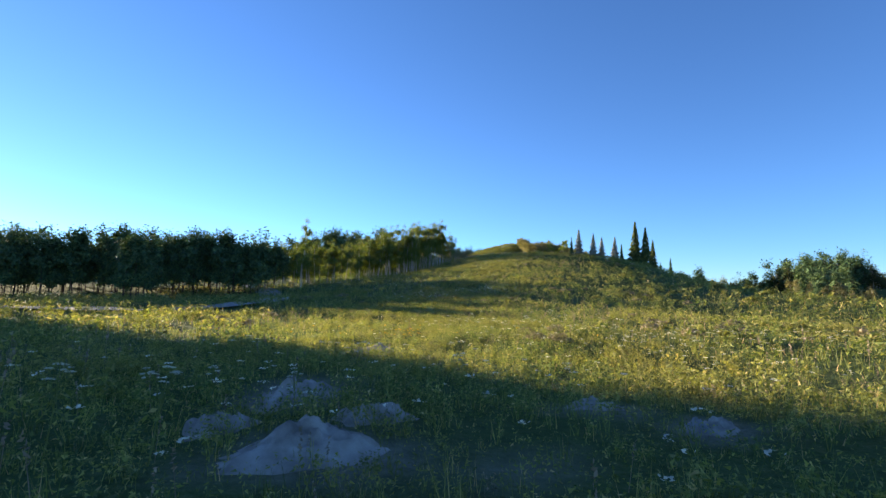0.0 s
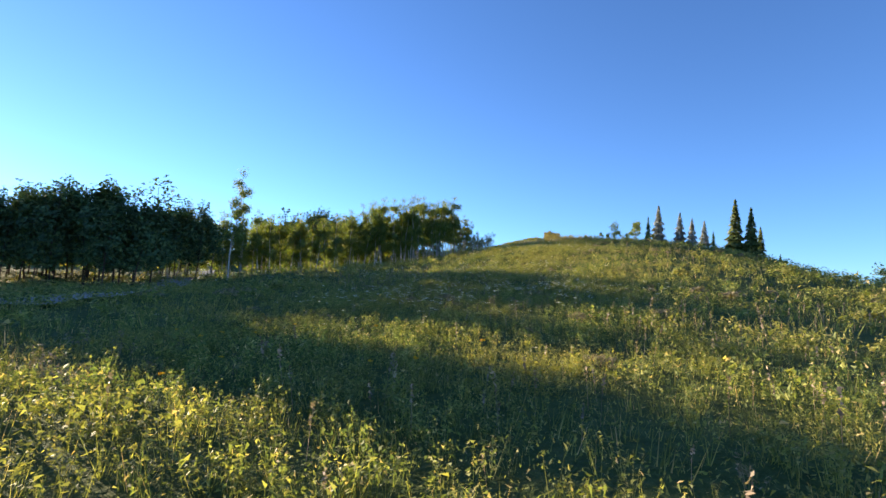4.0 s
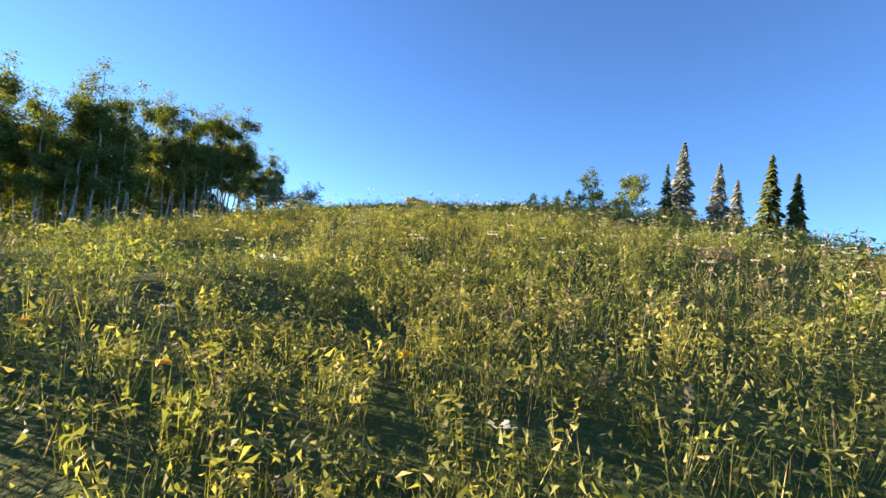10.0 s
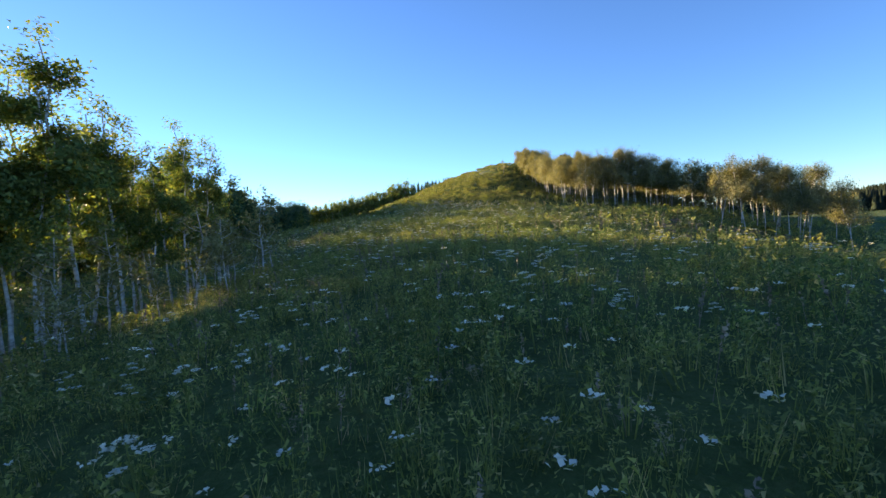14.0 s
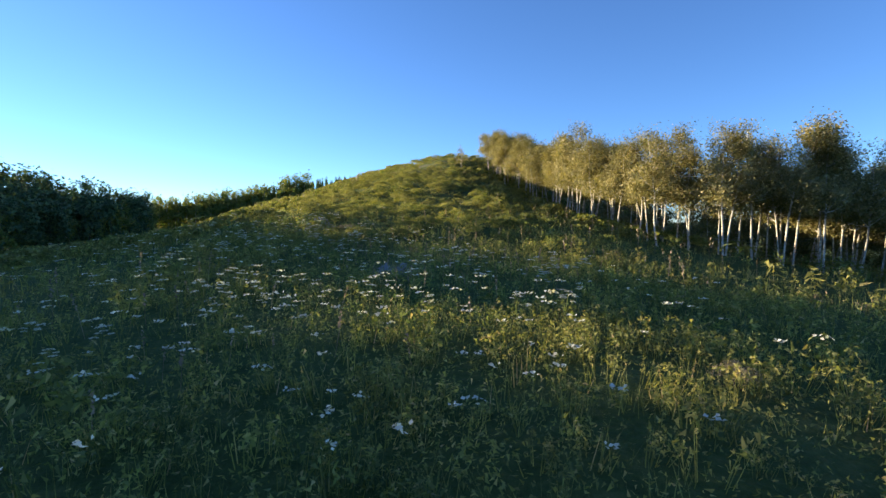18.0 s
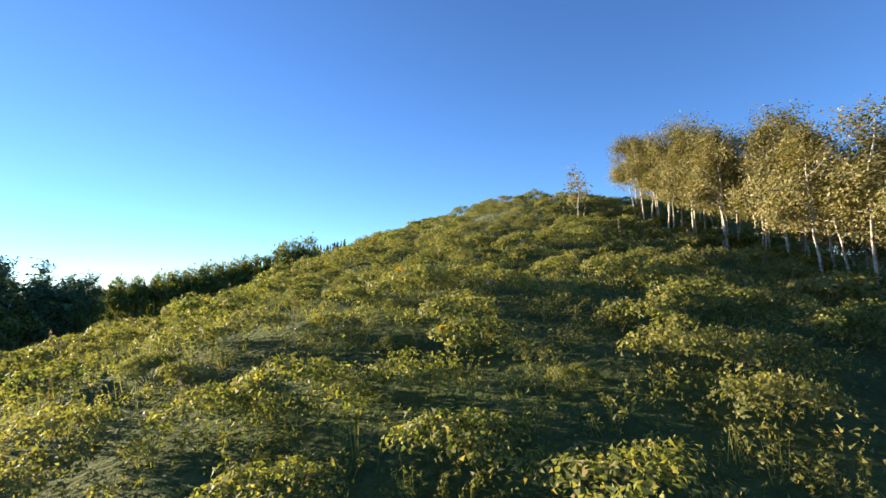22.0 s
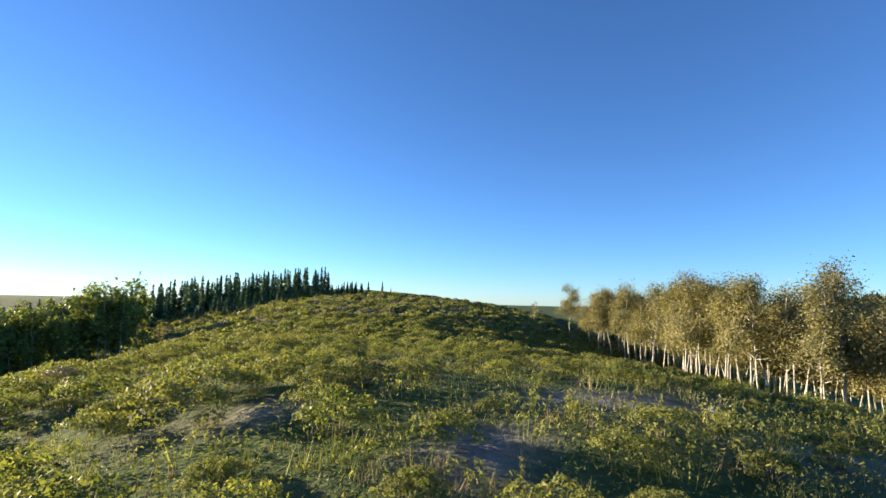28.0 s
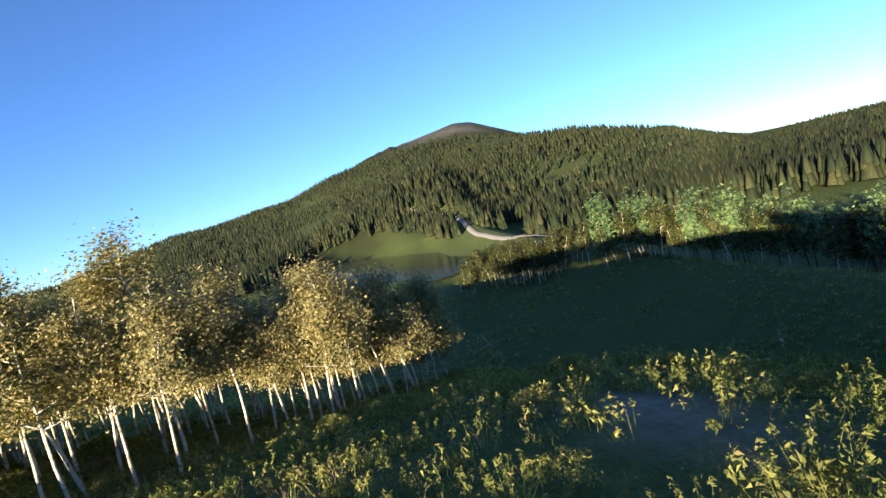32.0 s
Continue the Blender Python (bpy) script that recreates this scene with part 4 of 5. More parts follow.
for x, y, s in near_sage:
    plant("shrub_tan", x, y, s * 0.9, tilt=4, group="sagebrush in the meadow", sink=0.04)
baked("meadow_sagebrush", ["wood_sage", "wood_sage", "wood_shrub"], [row for row in sage_spots if abs(row[0] - trail_x(row[1])) >= 13], "grey sagebrush and green bushes in the meadow", "shrubs", True)

# bushes on the shaded side, catching the sun at their tops
for x, y, s in ((46.7, 85.7, 2.6), (43.5, 71, 2.2), (50, 78, 2.4), (56, 92, 2.8), (-20, 46, 1.6), (-24, 50, 1.8), (-17, 43, 1.5), (-28, 53, 1.7)):
    plant("shrub_green", x, y, s, group="large bushes at the meadow edge", sink=0.1)


# ---------------------------------------------------------------- meadow plants
def template_grass(seed, blades, high, reach=0.16, wide=1.0):
    r = np.random.RandomState(seed)
    a, ln = r.uniform(0, 6.283, blades), r.uniform(0.5, 1.0, blades) * high
    lean = r.uniform(0.1, 0.6, blades) * ln
    root = np.stack([r.normal(0, reach * 0.5, blades), r.normal(0, reach * 0.5, blades), np.full(blades, -0.04)], 1)
    d, side = np.stack([np.cos(a), np.sin(a), a * 0], 1), np.stack([-np.sin(a), np.cos(a), a * 0], 1)
    w = wide * (0.005 + 0.005 * r.uniform(0, 1, blades)[:, None])
    tip = root + d * lean[:, None] + np.stack([a * 0, a * 0, ln], 1)
    v = np.stack([root - side * w, root + side * w, tip], 1)
    return v.reshape(-1, 3), np.zeros((0, 4), int), np.arange(blades * 3).reshape(blades, 3)


def template_weed(seed, leaves, high, leaf, stems=3, wide=0.16):
    """Leafy stems from one root; more leaves towards the tips."""
    r = np.random.RandomState(seed)
    s = np.arange(leaves) % stems
    a0 = s * 6.283 / stems + seed
    f = r.uniform(0.1, 1.0, leaves) ** 0.7
    top = high * (1 - 0.35 * ((s * 0.618) % 1.0))
    a = r.uniform(0, 6.283, leaves)
    o = np.stack([np.cos(a), np.sin(a), np.full(leaves, 0.25)], 1)
    c = np.stack([np.cos(a0) * wide * f, np.sin(a0) * wide * f, f * top], 1) + o * leaf * 0.9
    v, t = leaf_tris(c, np.stack([o[:, 0] * 0.35, o[:, 1] * 0.35, np.full(leaves, 0.9)], 1), leaf * r.uniform(0.6, 1.3, leaves), 0.45, r)
    sv = []
    for k in range(stems):
        b = k * 6.283 / stems + seed
        e = np.array([math.cos(b) * wide, math.sin(b) * wide, high * (1 - 0.35 * ((k * 0.618) % 1.0))])
        sv += [(-0.006, 0.0, -0.05), (0.006, 0.0, -0.05), tuple(e)]
    sv = np.array(sv)
    return np.concatenate([v, sv]), np.zeros((0, 4), int), np.concatenate([t, len(v) + np.arange(len(sv)).reshape(-1, 3)])


def template_bush(seed, leaves, leaf, wide, high):
    """A bushy plant: upright leafy shoots of uneven height crowded together."""
    r = np.random.RandomState(seed)
    shoots = 9
    a, d = r.uniform(0, 6.283, shoots), np.sqrt(r.uniform(0, 1, shoots)) * wide
    top = high * r.uniform(0.55, 1.0, shoots) * (1 - 0.35 * d / wide)
    s = r.randint(0, shoots, leaves)
    f = r.uniform(0.12, 1.0, leaves) ** 0.6
    b = r.uniform(0, 6.283, leaves)
    o = np.stack([np.cos(b), np.sin(b), np.full(leaves, 0.3)], 1)
    c = np.stack([np.cos(a[s]) * d[s] * (0.5 + 0.5 * f), np.sin(a[s]) * d[s] * (0.5 + 0.5 * f), f * top[s]], 1) + o * (leaf * 0.6 + wide * 0.16 * (1 - f)[:, None])
    v, t = leaf_tris(c, o * 0.6 + (0, 0, 0.6), leaf * r.uniform(0.6, 1.3, leaves), 0.5, r)
    sv = []
    for k in range(shoots):
        sv += [(math.cos(a[k]) * d[k] * 0.5 - 0.006, math.sin(a[k]) * d[k] * 0.5, -0.05), (math.cos(a[k]) * d[k] * 0.5 + 0.006, math.sin(a[k]) * d[k] * 0.5, -0.05), (math.cos(a[k]) * d[k], math.sin(a[k]) * d[k], top[k])]
    return np.concatenate([v, np.array(sv)]), np.zeros((0, 4), int), np.concatenate([t, len(v) + np.arange(shoots * 3).reshape(-1, 3)])


def tufted(x, y, u):
    """Where the herbs stand close: uneven drifts with low gaps between."""
    return waves(x, y, 0.7, 57) + 0.6 * waves(x, y, 0.22, 58) > u * 1.8 - 1.35


def carpet_spots(count, seed, half):
    r = np.random.RandomState(seed)
    y = r.uniform(194, 285, count)
    x = trail_x(y) + r.uniform(-half, half, count)
    wide = (y > 232) & (y < 265) & (r.uniform(0, 1, count) < 0.75) & (half < 20)
    x = np.where(wide, r.uniform(18, 62, count), x)
    keep = (r.uniform(0, 1, count) < shrubby(x, y)) & (r.uniform(0, 1, count) > bare_amount(x, y)) & (clumpy(x, y) > r.uniform(-0.3, 0.5, count))
    if half > 20:
        keep &= (np.abs(x - trail_x(y)) > 6) & ~((y > 232) & (y < 262) & (x > 22) & (x < 50))
    return np.stack([x, y, r.uniform(0.7, 1.25, count)], 1)[keep]


def template_spike(seed, high):
    """A dry stalk with a fuzzy head."""
    r = np.random.RandomState(seed)
    n = 10
    c = np.stack([r.normal(0, 0.012, n), r.normal(0, 0.012, n), high * (0.62 + 0.38 * np.arange(n) / n)], 1)
    v, q = leaf_quads(c, r.normal(0, 1, (n, 3)), 0.03 * r.uniform(0.7, 1.3, n), 0.6, r)
    v, q = joined([(v, q), tube(np.array([[0, 0, -0.05], [0.01, 0.0, high * 0.7]]), [0.005, 0.003], 3)])
    return v, q, np.zeros((0, 3), int)


def sown(name, templates, spots, material, label, category, tilt=0.12):
    """All plants of a kind, joined into one object. spots: rows of x, y, scale."""
    r = np.random.RandomState(len(name) * 7 + len(spots))
    spots = np.asarray(spots, float)
    pick = r.randint(0, len(templates), len(spots))
    vs, qs, ts, o = [], [], [], 0
    for k, (tv, tq, tt) in enumerate(templates):
        sp = spots[pick == k]
        n = len(sp)
        if not n:
            continue
        a = r.uniform(0, 6.283, n)
        c, s = np.cos(a), np.sin(a)
        sc = sp[:, 2][:, None]
        x = (tv[:, 0][None] * c[:, None] - tv[:, 1][None] * s[:, None]) * sc
        y = (tv[:, 0][None] * s[:, None] + tv[:, 1][None] * c[:, None]) * sc
        z = tv[:, 2][None] * sc * r.uniform(0.8, 1.2, (n, 1))
        x = x + z * r.normal(0, tilt, (n, 1)) + sp[:, 0][:, None]
        y = y + z * r.normal(0, tilt, (n, 1)) + sp[:, 1][:, None]
        z = z + height(sp[:, 0], sp[:, 1])[:, None] - (np.hypot(sp[:, 0] - 40, sp[:, 1] - 245) ** 2 / 1.6e6)[:, None]
        vs.append(np.stack([x, y, z], -1).reshape(-1, 3))
        off = o + np.arange(n)[:, None, None] * len(tv)
        qs.append((tq[None] + off).reshape(-1, 4))
        ts.append((tt[None] + off).reshape(-1, 3))
        o += n * len(tv)
    me = mesh_of(name, np.concatenate(vs), np.concatenate(qs), material, tris=np.concatenate(ts))
    return tagged(new(name, me), label, category, kind="stuff")


def spots_along(count, lo, hi, half, seed, power=1.0, s0=0.7, s1=1.25, want=None):
    """Points beside the trail, thicker near it."""
    r = np.random.RandomState(seed)
    y = r.uniform(lo, hi, count)
    off = r.uniform(0, 1, count) ** power * half * np.sign(r.uniform(-1, 1, count))
    x = trail_x(y) + off
    keep = r.uniform(0, 1, count) > bare_amount(x, y) * 1.1
    keep &= r.uniform(0, 1, count) > shrubby(x, y) * 0.72
    if want is not None:
        keep &= want(x, y, r.uniform(0, 1, count))
    sc = r.uniform(s0, s1, count) * (1 + np.clip(np.abs(off) / 60.0, 0, 0.8))
    return np.stack([x, y, sc], 1)[keep]


GRASS = [template_grass(k, 14, 0.42, 0.22) for k in range(4)]
WEED = [template_weed(k, 28, 0.55, 0.027, 4) for k in range(6)]
BIGWEED = [template_weed(20 + k, 28, 0.58, 0.028, 3) for k in range(4)]
HERB = [template_bush(90 + k, 66, 0.031, 0.29, 0.56) for k in range(6)]
WIDE_HERB = [template_bush(100 + k, 50, 0.05, 0.36, 0.6) for k in range(5)]
LOW_BUSH = [template_bush(110 + k, 100, 0.023, 0.36, 0.38) for k in range(5)]
SPIKE = [template_spike(40 + k, 0.7) for k in range(3)]
far_grass = [template_grass(60 + k, 12, 0.5, 0.7, 2.5) for k in range(3)]
far_weed = [template_weed(70 + k, 18, 0.6, 0.1, 4, 0.3) for k in range(4)]
low_shrub = [template_weed(80 + k, 26, 0.5, 0.11, 6, 0.45) for k in range(4)]
fine_shrub = [template_bush(120 + k, 84, 0.036, 0.5, 0.5) for k in range(4)]


def away(x, y, u):
    """Clear of the ground that is passed close by."""
    return (np.abs(x - trail_x(y)) > 9 + 4 * u) & ~((y > 222) & (y < 268) & (x > 8) & (x < 66))


def hilltop(count, seed, s0, s1):
    r = np.random.RandomState(seed)
    x, y = r.uniform(10, 66, count), r.uniform(226, 272, count)
    keep = (r.uniform(0, 1, count) > bare_amount(x, y) * 0.8) & (waves(x, y, 0.6, 61) > r.uniform(-1.2, 0.9, count))
    return np.stack([x, y, r.uniform(s0, s1, count)], 1)[keep]


sown("meadow_grass", GRASS, spots_along(10000, -3, 240, 14, 1, 1.4), M_GRASS, "dense green meadow grass with dry blades", "grass")
sown("meadow_weeds", WEED, spots_along(6000, -3, 206, 14, 2, 1.3, want=lambda x, y, u: waves(x, y, 0.3, 51) > u * 1.6 - 1.3), M_WEED, "leafy green meadow weeds", "weeds")
sown("broad_weeds", BIGWEED, spots_along(5000, 3, 204, 16, 3, 1.2, want=lambda x, y, u: waves(x, y, 0.25, 52) > u * 1.5 - 0.7), M_WEED, "broad-leaved green meadow plants", "weeds")


def leaf_layer(name, x, y, keep, high, size, material, label, category):
    """Low leaves filling the gaps between the plants, higher where they grow thick."""
    r = np.random.RandomState(len(name) * 3)
    x, y = x[keep], y[keep]
    thick = np.clip(0.55 + 0.5 * waves(x, y, 1.8, 81) + 0.35 * waves(x, y, 4.5, 82), 0.05, 1.3)
    z = height(x, y) - np.hypot(x - 40, y - 245) ** 2 / 1.6e6 + 0.03 + high * thick * np.sqrt(r.uniform(0, 1, len(x)))
    out = r.normal(0, 0.6, (len(x), 3)) + (0, 0, 0.7)
    v, t = leaf_tris(np.stack([x, y, z], 1), out, size * r.uniform(0.6, 1.3, len(x)), 0.5, r)
    return tagged(new(name, leaf_mesh(name, v, t, material)), label, category, kind="stuff")


r4 = np.random.RandomState(44)
ly = r4.uniform(-3, 206, 540000)
lx = trail_x(ly) + r4.uniform(0, 1, 540000) ** 1.25 * 11 * np.sign(r4.uniform(-1, 1, 540000))
leaf_layer("meadow_leaves", lx, ly, (r4.uniform(0, 1, 540000) > bare_amount(lx, ly)) & (r4.uniform(0, 1, 540000) > shrubby(lx, ly)) & (waves(lx, ly, 1.1, 84) > r4.uniform(-1.6, 0.7, 540000)), 0.33, 0.031, M_WEED, "low leafy plants covering the meadow floor", "weeds")
ly = r4.uniform(196, 246, 90000)
lx = trail_x(ly) + r4.uniform(-9, 9, 90000)
leaf_layer("hill_leaves", lx, ly, (r4.uniform(0, 1, 90000) > bare_amount(lx, ly)) & (r4.uniform(0, 1, 90000) < shrubby(lx, ly)) & (clumpy(lx, ly) > r4.uniform(0.3, 0.9, 90000)), 0.26, 0.026, M_SHRUB, "low shrub growth covering the hill", "shrubs")
lx, ly = r4.uniform(30, 70, 115000), r4.uniform(230, 264, 115000)
leaf_layer("brow_leaves", lx, ly, (r4.uniform(0, 1, 115000) > bare_amount(lx, ly)) & (clumpy(lx, ly) > r4.uniform(0.3, 0.9, 115000)), 0.2, 0.02, M_SHRUB, "low shrub growth below the hilltop", "shrubs")
sown("meadow_herbs", HERB, spots_along(16000, -3, 206, 9, 12, 1.15, 0.65, 1.35, want=tufted), M_WEED, "bushy green herbs in the meadow", "weeds")
sown("wider_herbs", WIDE_HERB, spots_along(9500, -3, 206, 30, 13, 0.9, 0.8, 1.3, want=lambda x, y, u: tufted(x, y, u) & (np.abs(x - trail_x(y)) > 4)), M_WEED, "bushy green herbs over the wider meadow", "weeds")
sown("grey_herbs", HERB, spots_along(3000, 4, 206, 14, 14, 1.1, 0.7, 1.2, want=lambda x, y, u: waves(x, y, 0.4, 56) > 0.1 + u), M_SHRUB_TAN, "grey-brown bushy herbs with dry flower plumes", "weeds")
sown("shrub_carpet", LOW_BUSH, carpet_spots(3400, 15, 7), M_SHRUB, "dense low yellow-green shrubs over the hilltop", "shrubs")
r5 = np.random.RandomState(55)
brow_x, brow_y = r5.uniform(40, 72, 3000), r5.uniform(228, 258, 3000)
brow = (r5.uniform(0, 1, 3000) > bare_amount(brow_x, brow_y) * 1.1) & (waves(brow_x, brow_y, 0.5, 63) - 2 * trodden(brow_x, brow_y) > r5.uniform(-1.6, 0.4, 3000))
sown("brow_shrubs", LOW_BUSH, np.stack([brow_x, brow_y, r5.uniform(0.9, 1.4, 3000)], 1)[brow], M_SHRUB, "dense yellow-green shrubs below the hilltop", "shrubs")
sown("hill_carpet", fine_shrub, carpet_spots(7000, 16, 34), M_SHRUB, "low shrubs carpeting the hill", "shrubs")
sown("dry_stalks", SPIKE, spots_along(6500, 0, 240, 18, 4, 1.2, want=lambda x, y, u: waves(x, y, 0.2, 53) > u * 1.4 - 0.5), M_SEED, "dry pinkish-brown seed stalks", "grass")
sown("far_grass", far_grass, spots_along(12000, -3, 330, 75, 5, 0.8, 0.8, 1.3, want=away), M_GRASS, "tall grass over the wider slopes", "grass")
sown("far_weeds", far_weed, spots_along(9000, 0, 330, 62, 6, 0.75, 0.8, 1.4, want=away), M_WEED, "leafy plants over the wider slopes", "weeds")
sown("hilltop_grass", GRASS, hilltop(7000, 9, 0.5, 0.95), M_GRASS, "short grass between the hilltop shrubs", "grass")
sown("hilltop_dry_grass", GRASS, hilltop(5500, 10, 0.4, 0.8), M_SEED, "dry tan grass tufts on the bare hilltop", "grass")
r9 = np.random.RandomState(19)
slope_x, slope_y = r9.uniform(-2, 76, 9000), r9.uniform(266, 372, 9000)
thick = waves(slope_x, slope_y, 0.4, 71) > r9.uniform(-1.3, 0.5, 9000)
sown("ridge_shrubs", low_shrub, np.stack([slope_x, slope_y, r9.uniform(0.6, 1.3, 9000)], 1)[thick], M_SHRUB, "low yellow-green shrubs along the ridge", "shrubs")
val_x, val_y = r9.uniform(66, 190, 9000), r9.uniform(190, 300, 9000)
sown("valley_shrubs", low_shrub, np.stack([val_x, val_y, r9.uniform(0.6, 1.5, 9000)], 1)[waves(val_x, val_y, 0.25, 72) > r9.uniform(-0.6, 1.0, 9000)], M_WEED, "low green brush on the valley slope", "shrubs")


# ---------------------------------------------------------------- flowers
def umbel_meshes(seed, high):
    """A cow-parsnip-like plant: stem, flat heads of tiny white florets, lobed leaves."""
    r = np.random.RandomState(seed)
    stems, fl = [tube(np.array([[0, 0, -0.06], [0.02, 0.01, high * 0.5], [0.0, 0.02, high]]), [0.012, 0.009, 0.006], 5)], []
    heads = [(0, 0.02, high, 0.08)]
    for k in range(4):
        a = k * 1.57 + r.uniform(0, 1)
        e = np.array([math.cos(a) * 0.13, math.sin(a) * 0.13, high * r.uniform(0.8, 0.97)])
        stems.append(tube(np.array([[0.01, 0.01, high * 0.55], e * (0.6, 0.6, 0.9), e]), [0.007, 0.005, 0.004], 4))
        heads.append((*e, r.uniform(0.045, 0.07)))
    for x, y, z, w in heads:
        n = 34
        a, d = r.uniform(0, 6.283, n), np.sqrt(r.uniform(0, 1, n)) * w
        fl.append(np.stack([x + np.cos(a) * d, y + np.sin(a) * d, z + 0.03 - d * d * 3], 1))
    heads = [leaf_quads(f, np.tile((0, 0, 1.4), (len(f), 1)), 0.016 * r.uniform(0.8, 1.2, len(f)), 0.9, r) for f in fl]
    n = 26
    a, f = r.uniform(0, 6.283, n), r.uniform(0.1, 0.75, n)
    c = np.stack([np.cos(a) * 0.14, np.sin(a) * 0.14, f * high], 1)
    lv, lq = leaf_quads(c, np.stack([np.cos(a) * 0.4, np.sin(a) * 0.4, 0.9 + a * 0], 1), 0.055 * r.uniform(0.7, 1.2, n), 0.5, r)
    return joined(stems, True), heads, (lv, lq)


flower_roots = []
for k in range(4):
    root = new("white_flower")
    st, pe, le = umbel_meshes(900 + k, 0.85 + 0.08 * k)
    part("stem", mesh_of("stem", *st, M_WEED, smooth=True), root)
    for head in pe:
        part("umbel", mesh_of("umbel", *head, M_PETAL), root, "flat white flower head")
    part("leaves", mesh_of("leaves", *le, M_WEED), root)
    root["label"], root["category"] = "tall meadow plant with flat white flower heads", "flower"
    flower_roots.append(root)
MASTERS["white_flower"] = flower_roots
r8 = np.random.RandomState(8)
DRIFTS = [(4, 70, 4.5), (7, 74, 3), (-1, 66, 3), (2, 80, 5), (8, 88, 5), (-4, 92, 5), (15, 131, 4), (12, 142, 5), (20, 143, 4), (19, 150, 4), (14, 158, 5), (21, 165, 4),
          (12, 172, 5), (19, 176, 4), (17, 186, 3), (22, 187, 3), (18, 193, 3), (5, 30, 5), (13, 24, 4), (0, 14, 4), (10, 112, 6), (16, 105, 5), (15, 197, 4)]
made = 0
while made < 270:
    cx, cy, w = DRIFTS[r8.randint(len(DRIFTS))]
    x, y = cx + r8.normal(0, w * 0.6), cy + r8.normal(0, w * 0.6)
    if abs(x - trail_x(y)) > 1.3 and bare_amount(x, y) < 0.3:
        plant("white_flower", x, y, r8.uniform(0.75, 1.15), tilt=5, group="white flowers in the meadow")
        made += 1


def template_blossom(seed, high, n, w, leaf):
    r = np.random.RandomState(seed)
    a, d = r.uniform(0, 6.283, n), np.sqrt(r.uniform(0, 1, n)) * w
    c = np.stack([np.cos(a) * d, np.sin(a) * d, high - d * d], 1)
    v, q = leaf_quads(c, np.tile((0, 0, 1.4), (n, 1)), leaf * r.uniform(0.8, 1.2, n), 0.9, r)
    return v, q, np.zeros((0, 3), int)


far_white = []
for cx, cy, w in DRIFTS + [(-10, 110, 9), (-14, 96, 8), (26, 136, 6), (8, 160, 9), (2, 178, 9), (28, 170, 7), (10, 186, 6)]:
    for k in range(120):
        x, y = cx + r8.normal(0, w), cy + r8.normal(0, w)
        far_white.append((x, y, r8.uniform(0.8, 1.2)))
sown("white_blossoms", [template_blossom(1, 0.75, 9, 0.09, 0.024), template_blossom(2, 0.85, 9, 0.11, 0.026)], far_white, M_PETAL, "scattered white blossoms in the meadow", "flowers")
yellow = [(trail_x(y) + r8.normal(-3, 4), y, r8.uniform(0.8, 1.1)) for y in np.concatenate([r8.uniform(26, 34, 16), r8.uniform(50, 57, 12), r8.uniform(85, 112, 14), r8.uniform(205, 240, 8)])]
orange = [(r8.uniform(-2.8, 0.4), r8.uniform(28.2, 31.6), r8.uniform(0.75, 1.1)) for k in range(15)]
sown("orange_blossoms", [template_blossom(6, 0.72, 14, 0.055, 0.034), template_blossom(7, 0.62, 11, 0.045, 0.03)], orange, M_YELLOW, "orange blossoms on tall stems in the meadow", "flowers")
sown("yellow_blossoms", [template_blossom(3, 0.75, 10, 0.05, 0.03)], yellow, M_YELLOW, "scattered orange-yellow blossoms", "flowers")
pale = [(36 + r8.normal(0, 12), y, r8.uniform(0.8, 1.5)) for y in r8.uniform(284, 316, 500)]
sown("pale_tufts", [template_blossom(4, 0.45, 10, 0.22, 0.1), template_blossom(5, 0.4, 10, 0.25, 0.1)], pale, M_PALE, "pale silvery tufts along the upper slope", "grass")


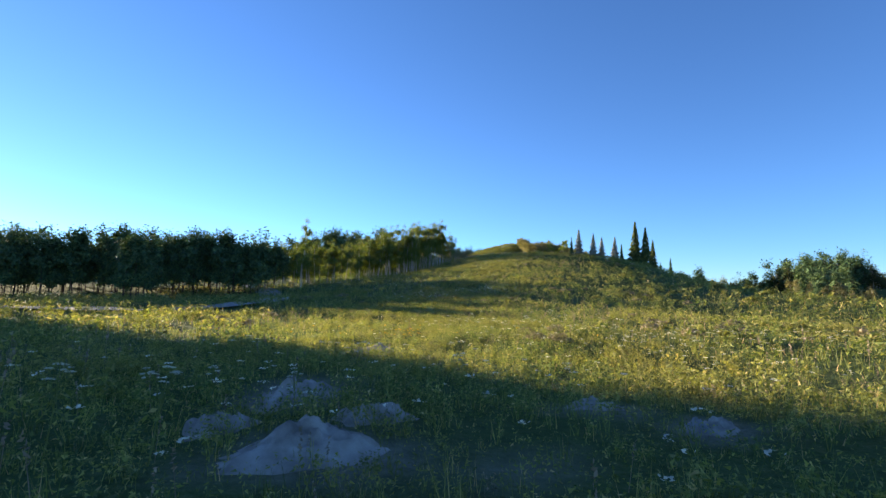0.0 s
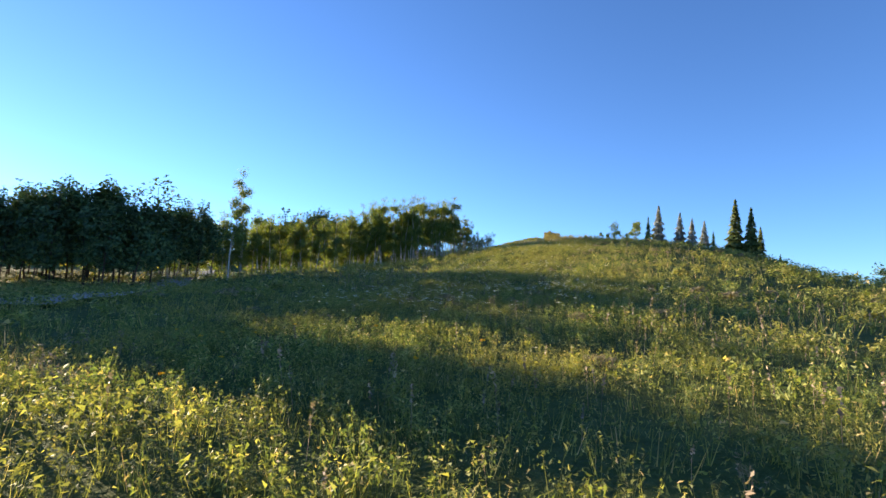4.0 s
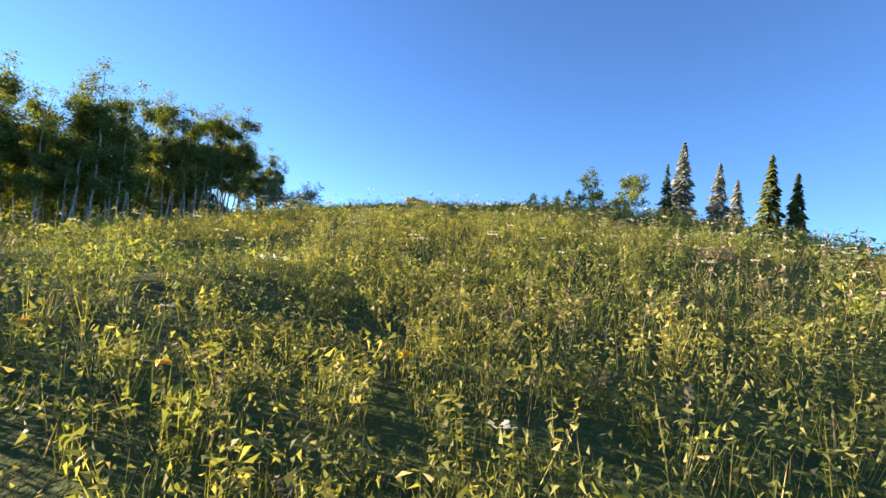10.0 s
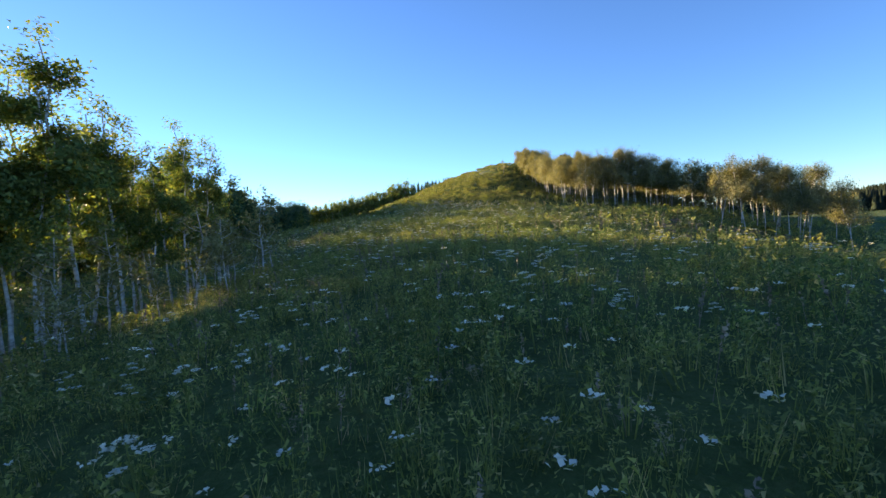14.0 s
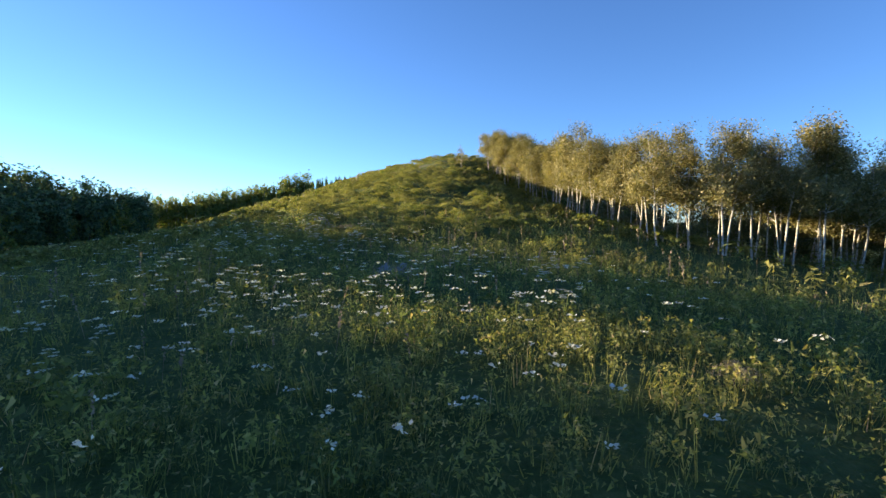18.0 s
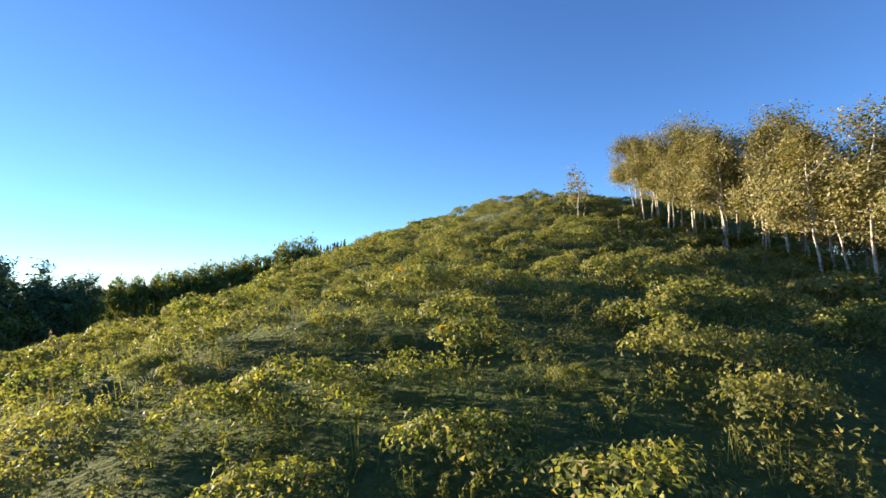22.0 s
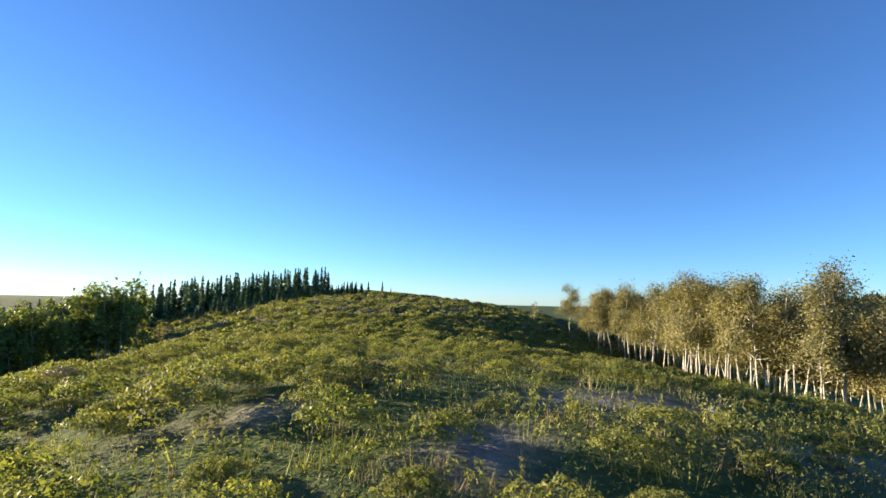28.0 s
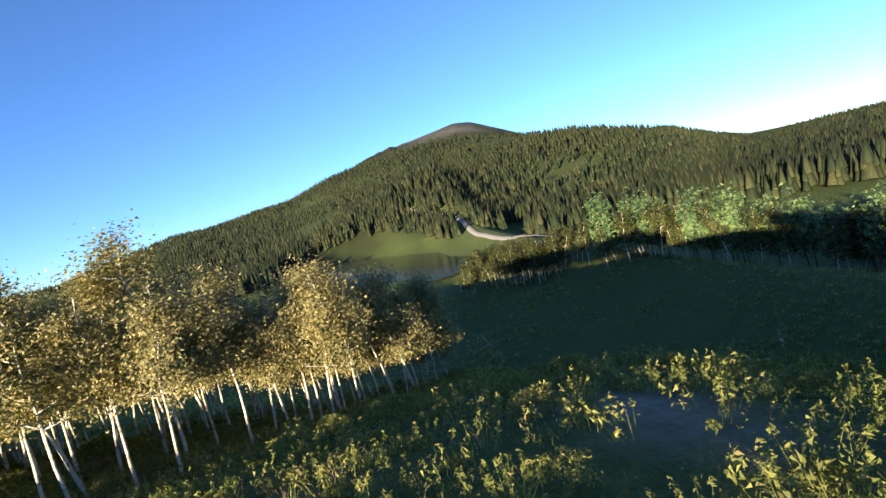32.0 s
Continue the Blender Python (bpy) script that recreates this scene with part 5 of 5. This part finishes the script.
# ---------------------------------------------------------------- earth mounds and stones
def lump(name, x, y, rx, ry, h, material, label, category, seed, turn=0.0, rough=0.42):
    """A heap of earth or a boulder, uneven, set into the ground."""
    r = np.random.RandomState(seed)
    nu, nv = 40, 18
    v = []
    for b in range(nv + 1):
        f = b / nv
        for a in range(nu):
            t = 2 * math.pi * a / nu
            p = Vector((math.cos(t) * f, math.sin(t) * f, seed * 3.1))
            n1, n2 = noise.noise(p * 1.9), noise.noise(p * 5.0) + 0.6 * noise.noise(p * 13.0)
            k = 1 + rough * n1
            z = h * ((1 - f ** 1.6) * (1 + 1.6 * rough * n2 + 1.8 * rough * n1)) - 0.14 * f
            u, w = math.cos(t) * f * rx * k, math.sin(t) * f * ry * k
            gx_, gy_ = x + u * math.cos(turn) - w * math.sin(turn), y + u * math.sin(turn) + w * math.cos(turn)
            v.append((gx_, gy_, float(height(gx_, gy_)) + z))
    q = [(b * nu + a, b * nu + (a + 1) % nu, (b + 1) * nu + (a + 1) % nu, (b + 1) * nu + a) for b in range(nv) for a in range(nu)]
    return tagged(new(name, mesh_of(name, v, q, material, smooth=True)), label, category)


for k, (x, y, rx, ry, h, t) in enumerate(((-0.5, 11.0, 1.5, 0.85, 0.34, 0.5), (-1.8, 14.5, 1.2, 0.7, 0.36, 0.6), (-1.3, 24.0, 1.3, 0.7, 0.3, 0.1), (0.2, 12.9, 0.9, 0.6, 0.22, 0.0), (5.0, 14.9, 0.9, 0.45, 0.2, 0.2), (-2.4, 12.2, 0.9, 0.5, 0.25, 1.0), (6.8, 13.3, 0.8, 0.4, 0.18, 0.4), (18.1, 202.9, 0.9, 0.6, 0.35, 0.3))):
    lump("earth_mound", x, y, rx, ry, h, M_SOIL, "low mound of pale dug earth among weeds", "mound", 3 + k, t)["group"] = "earth mounds"
for k, (x, y, s) in enumerate(((20.6, 192.7, 0.34), (21.2, 192.7, 0.34), (6.4, 13.2, 0.3), (39.2, 245.3, 0.16), (38.0, 244.6, 0.14), (40.3, 245.7, 0.18), (25.6, 221.2, 0.15))):
    lump("stone", x, y, s * 1.2, s * 0.85, s * 0.6, M_STONE, "grey weathered stone half buried in the meadow", "stone", 20 + k, k * 0.9, 0.3)["group"] = "stones"

# masters that served only to fill the woods are taken away again
for key, obs in MASTERS.items():
    for ob in obs:
        if ob.name not in USED:
            for child in list(ob.children):
                bpy.data.objects.remove(child)
            bpy.data.objects.remove(ob)
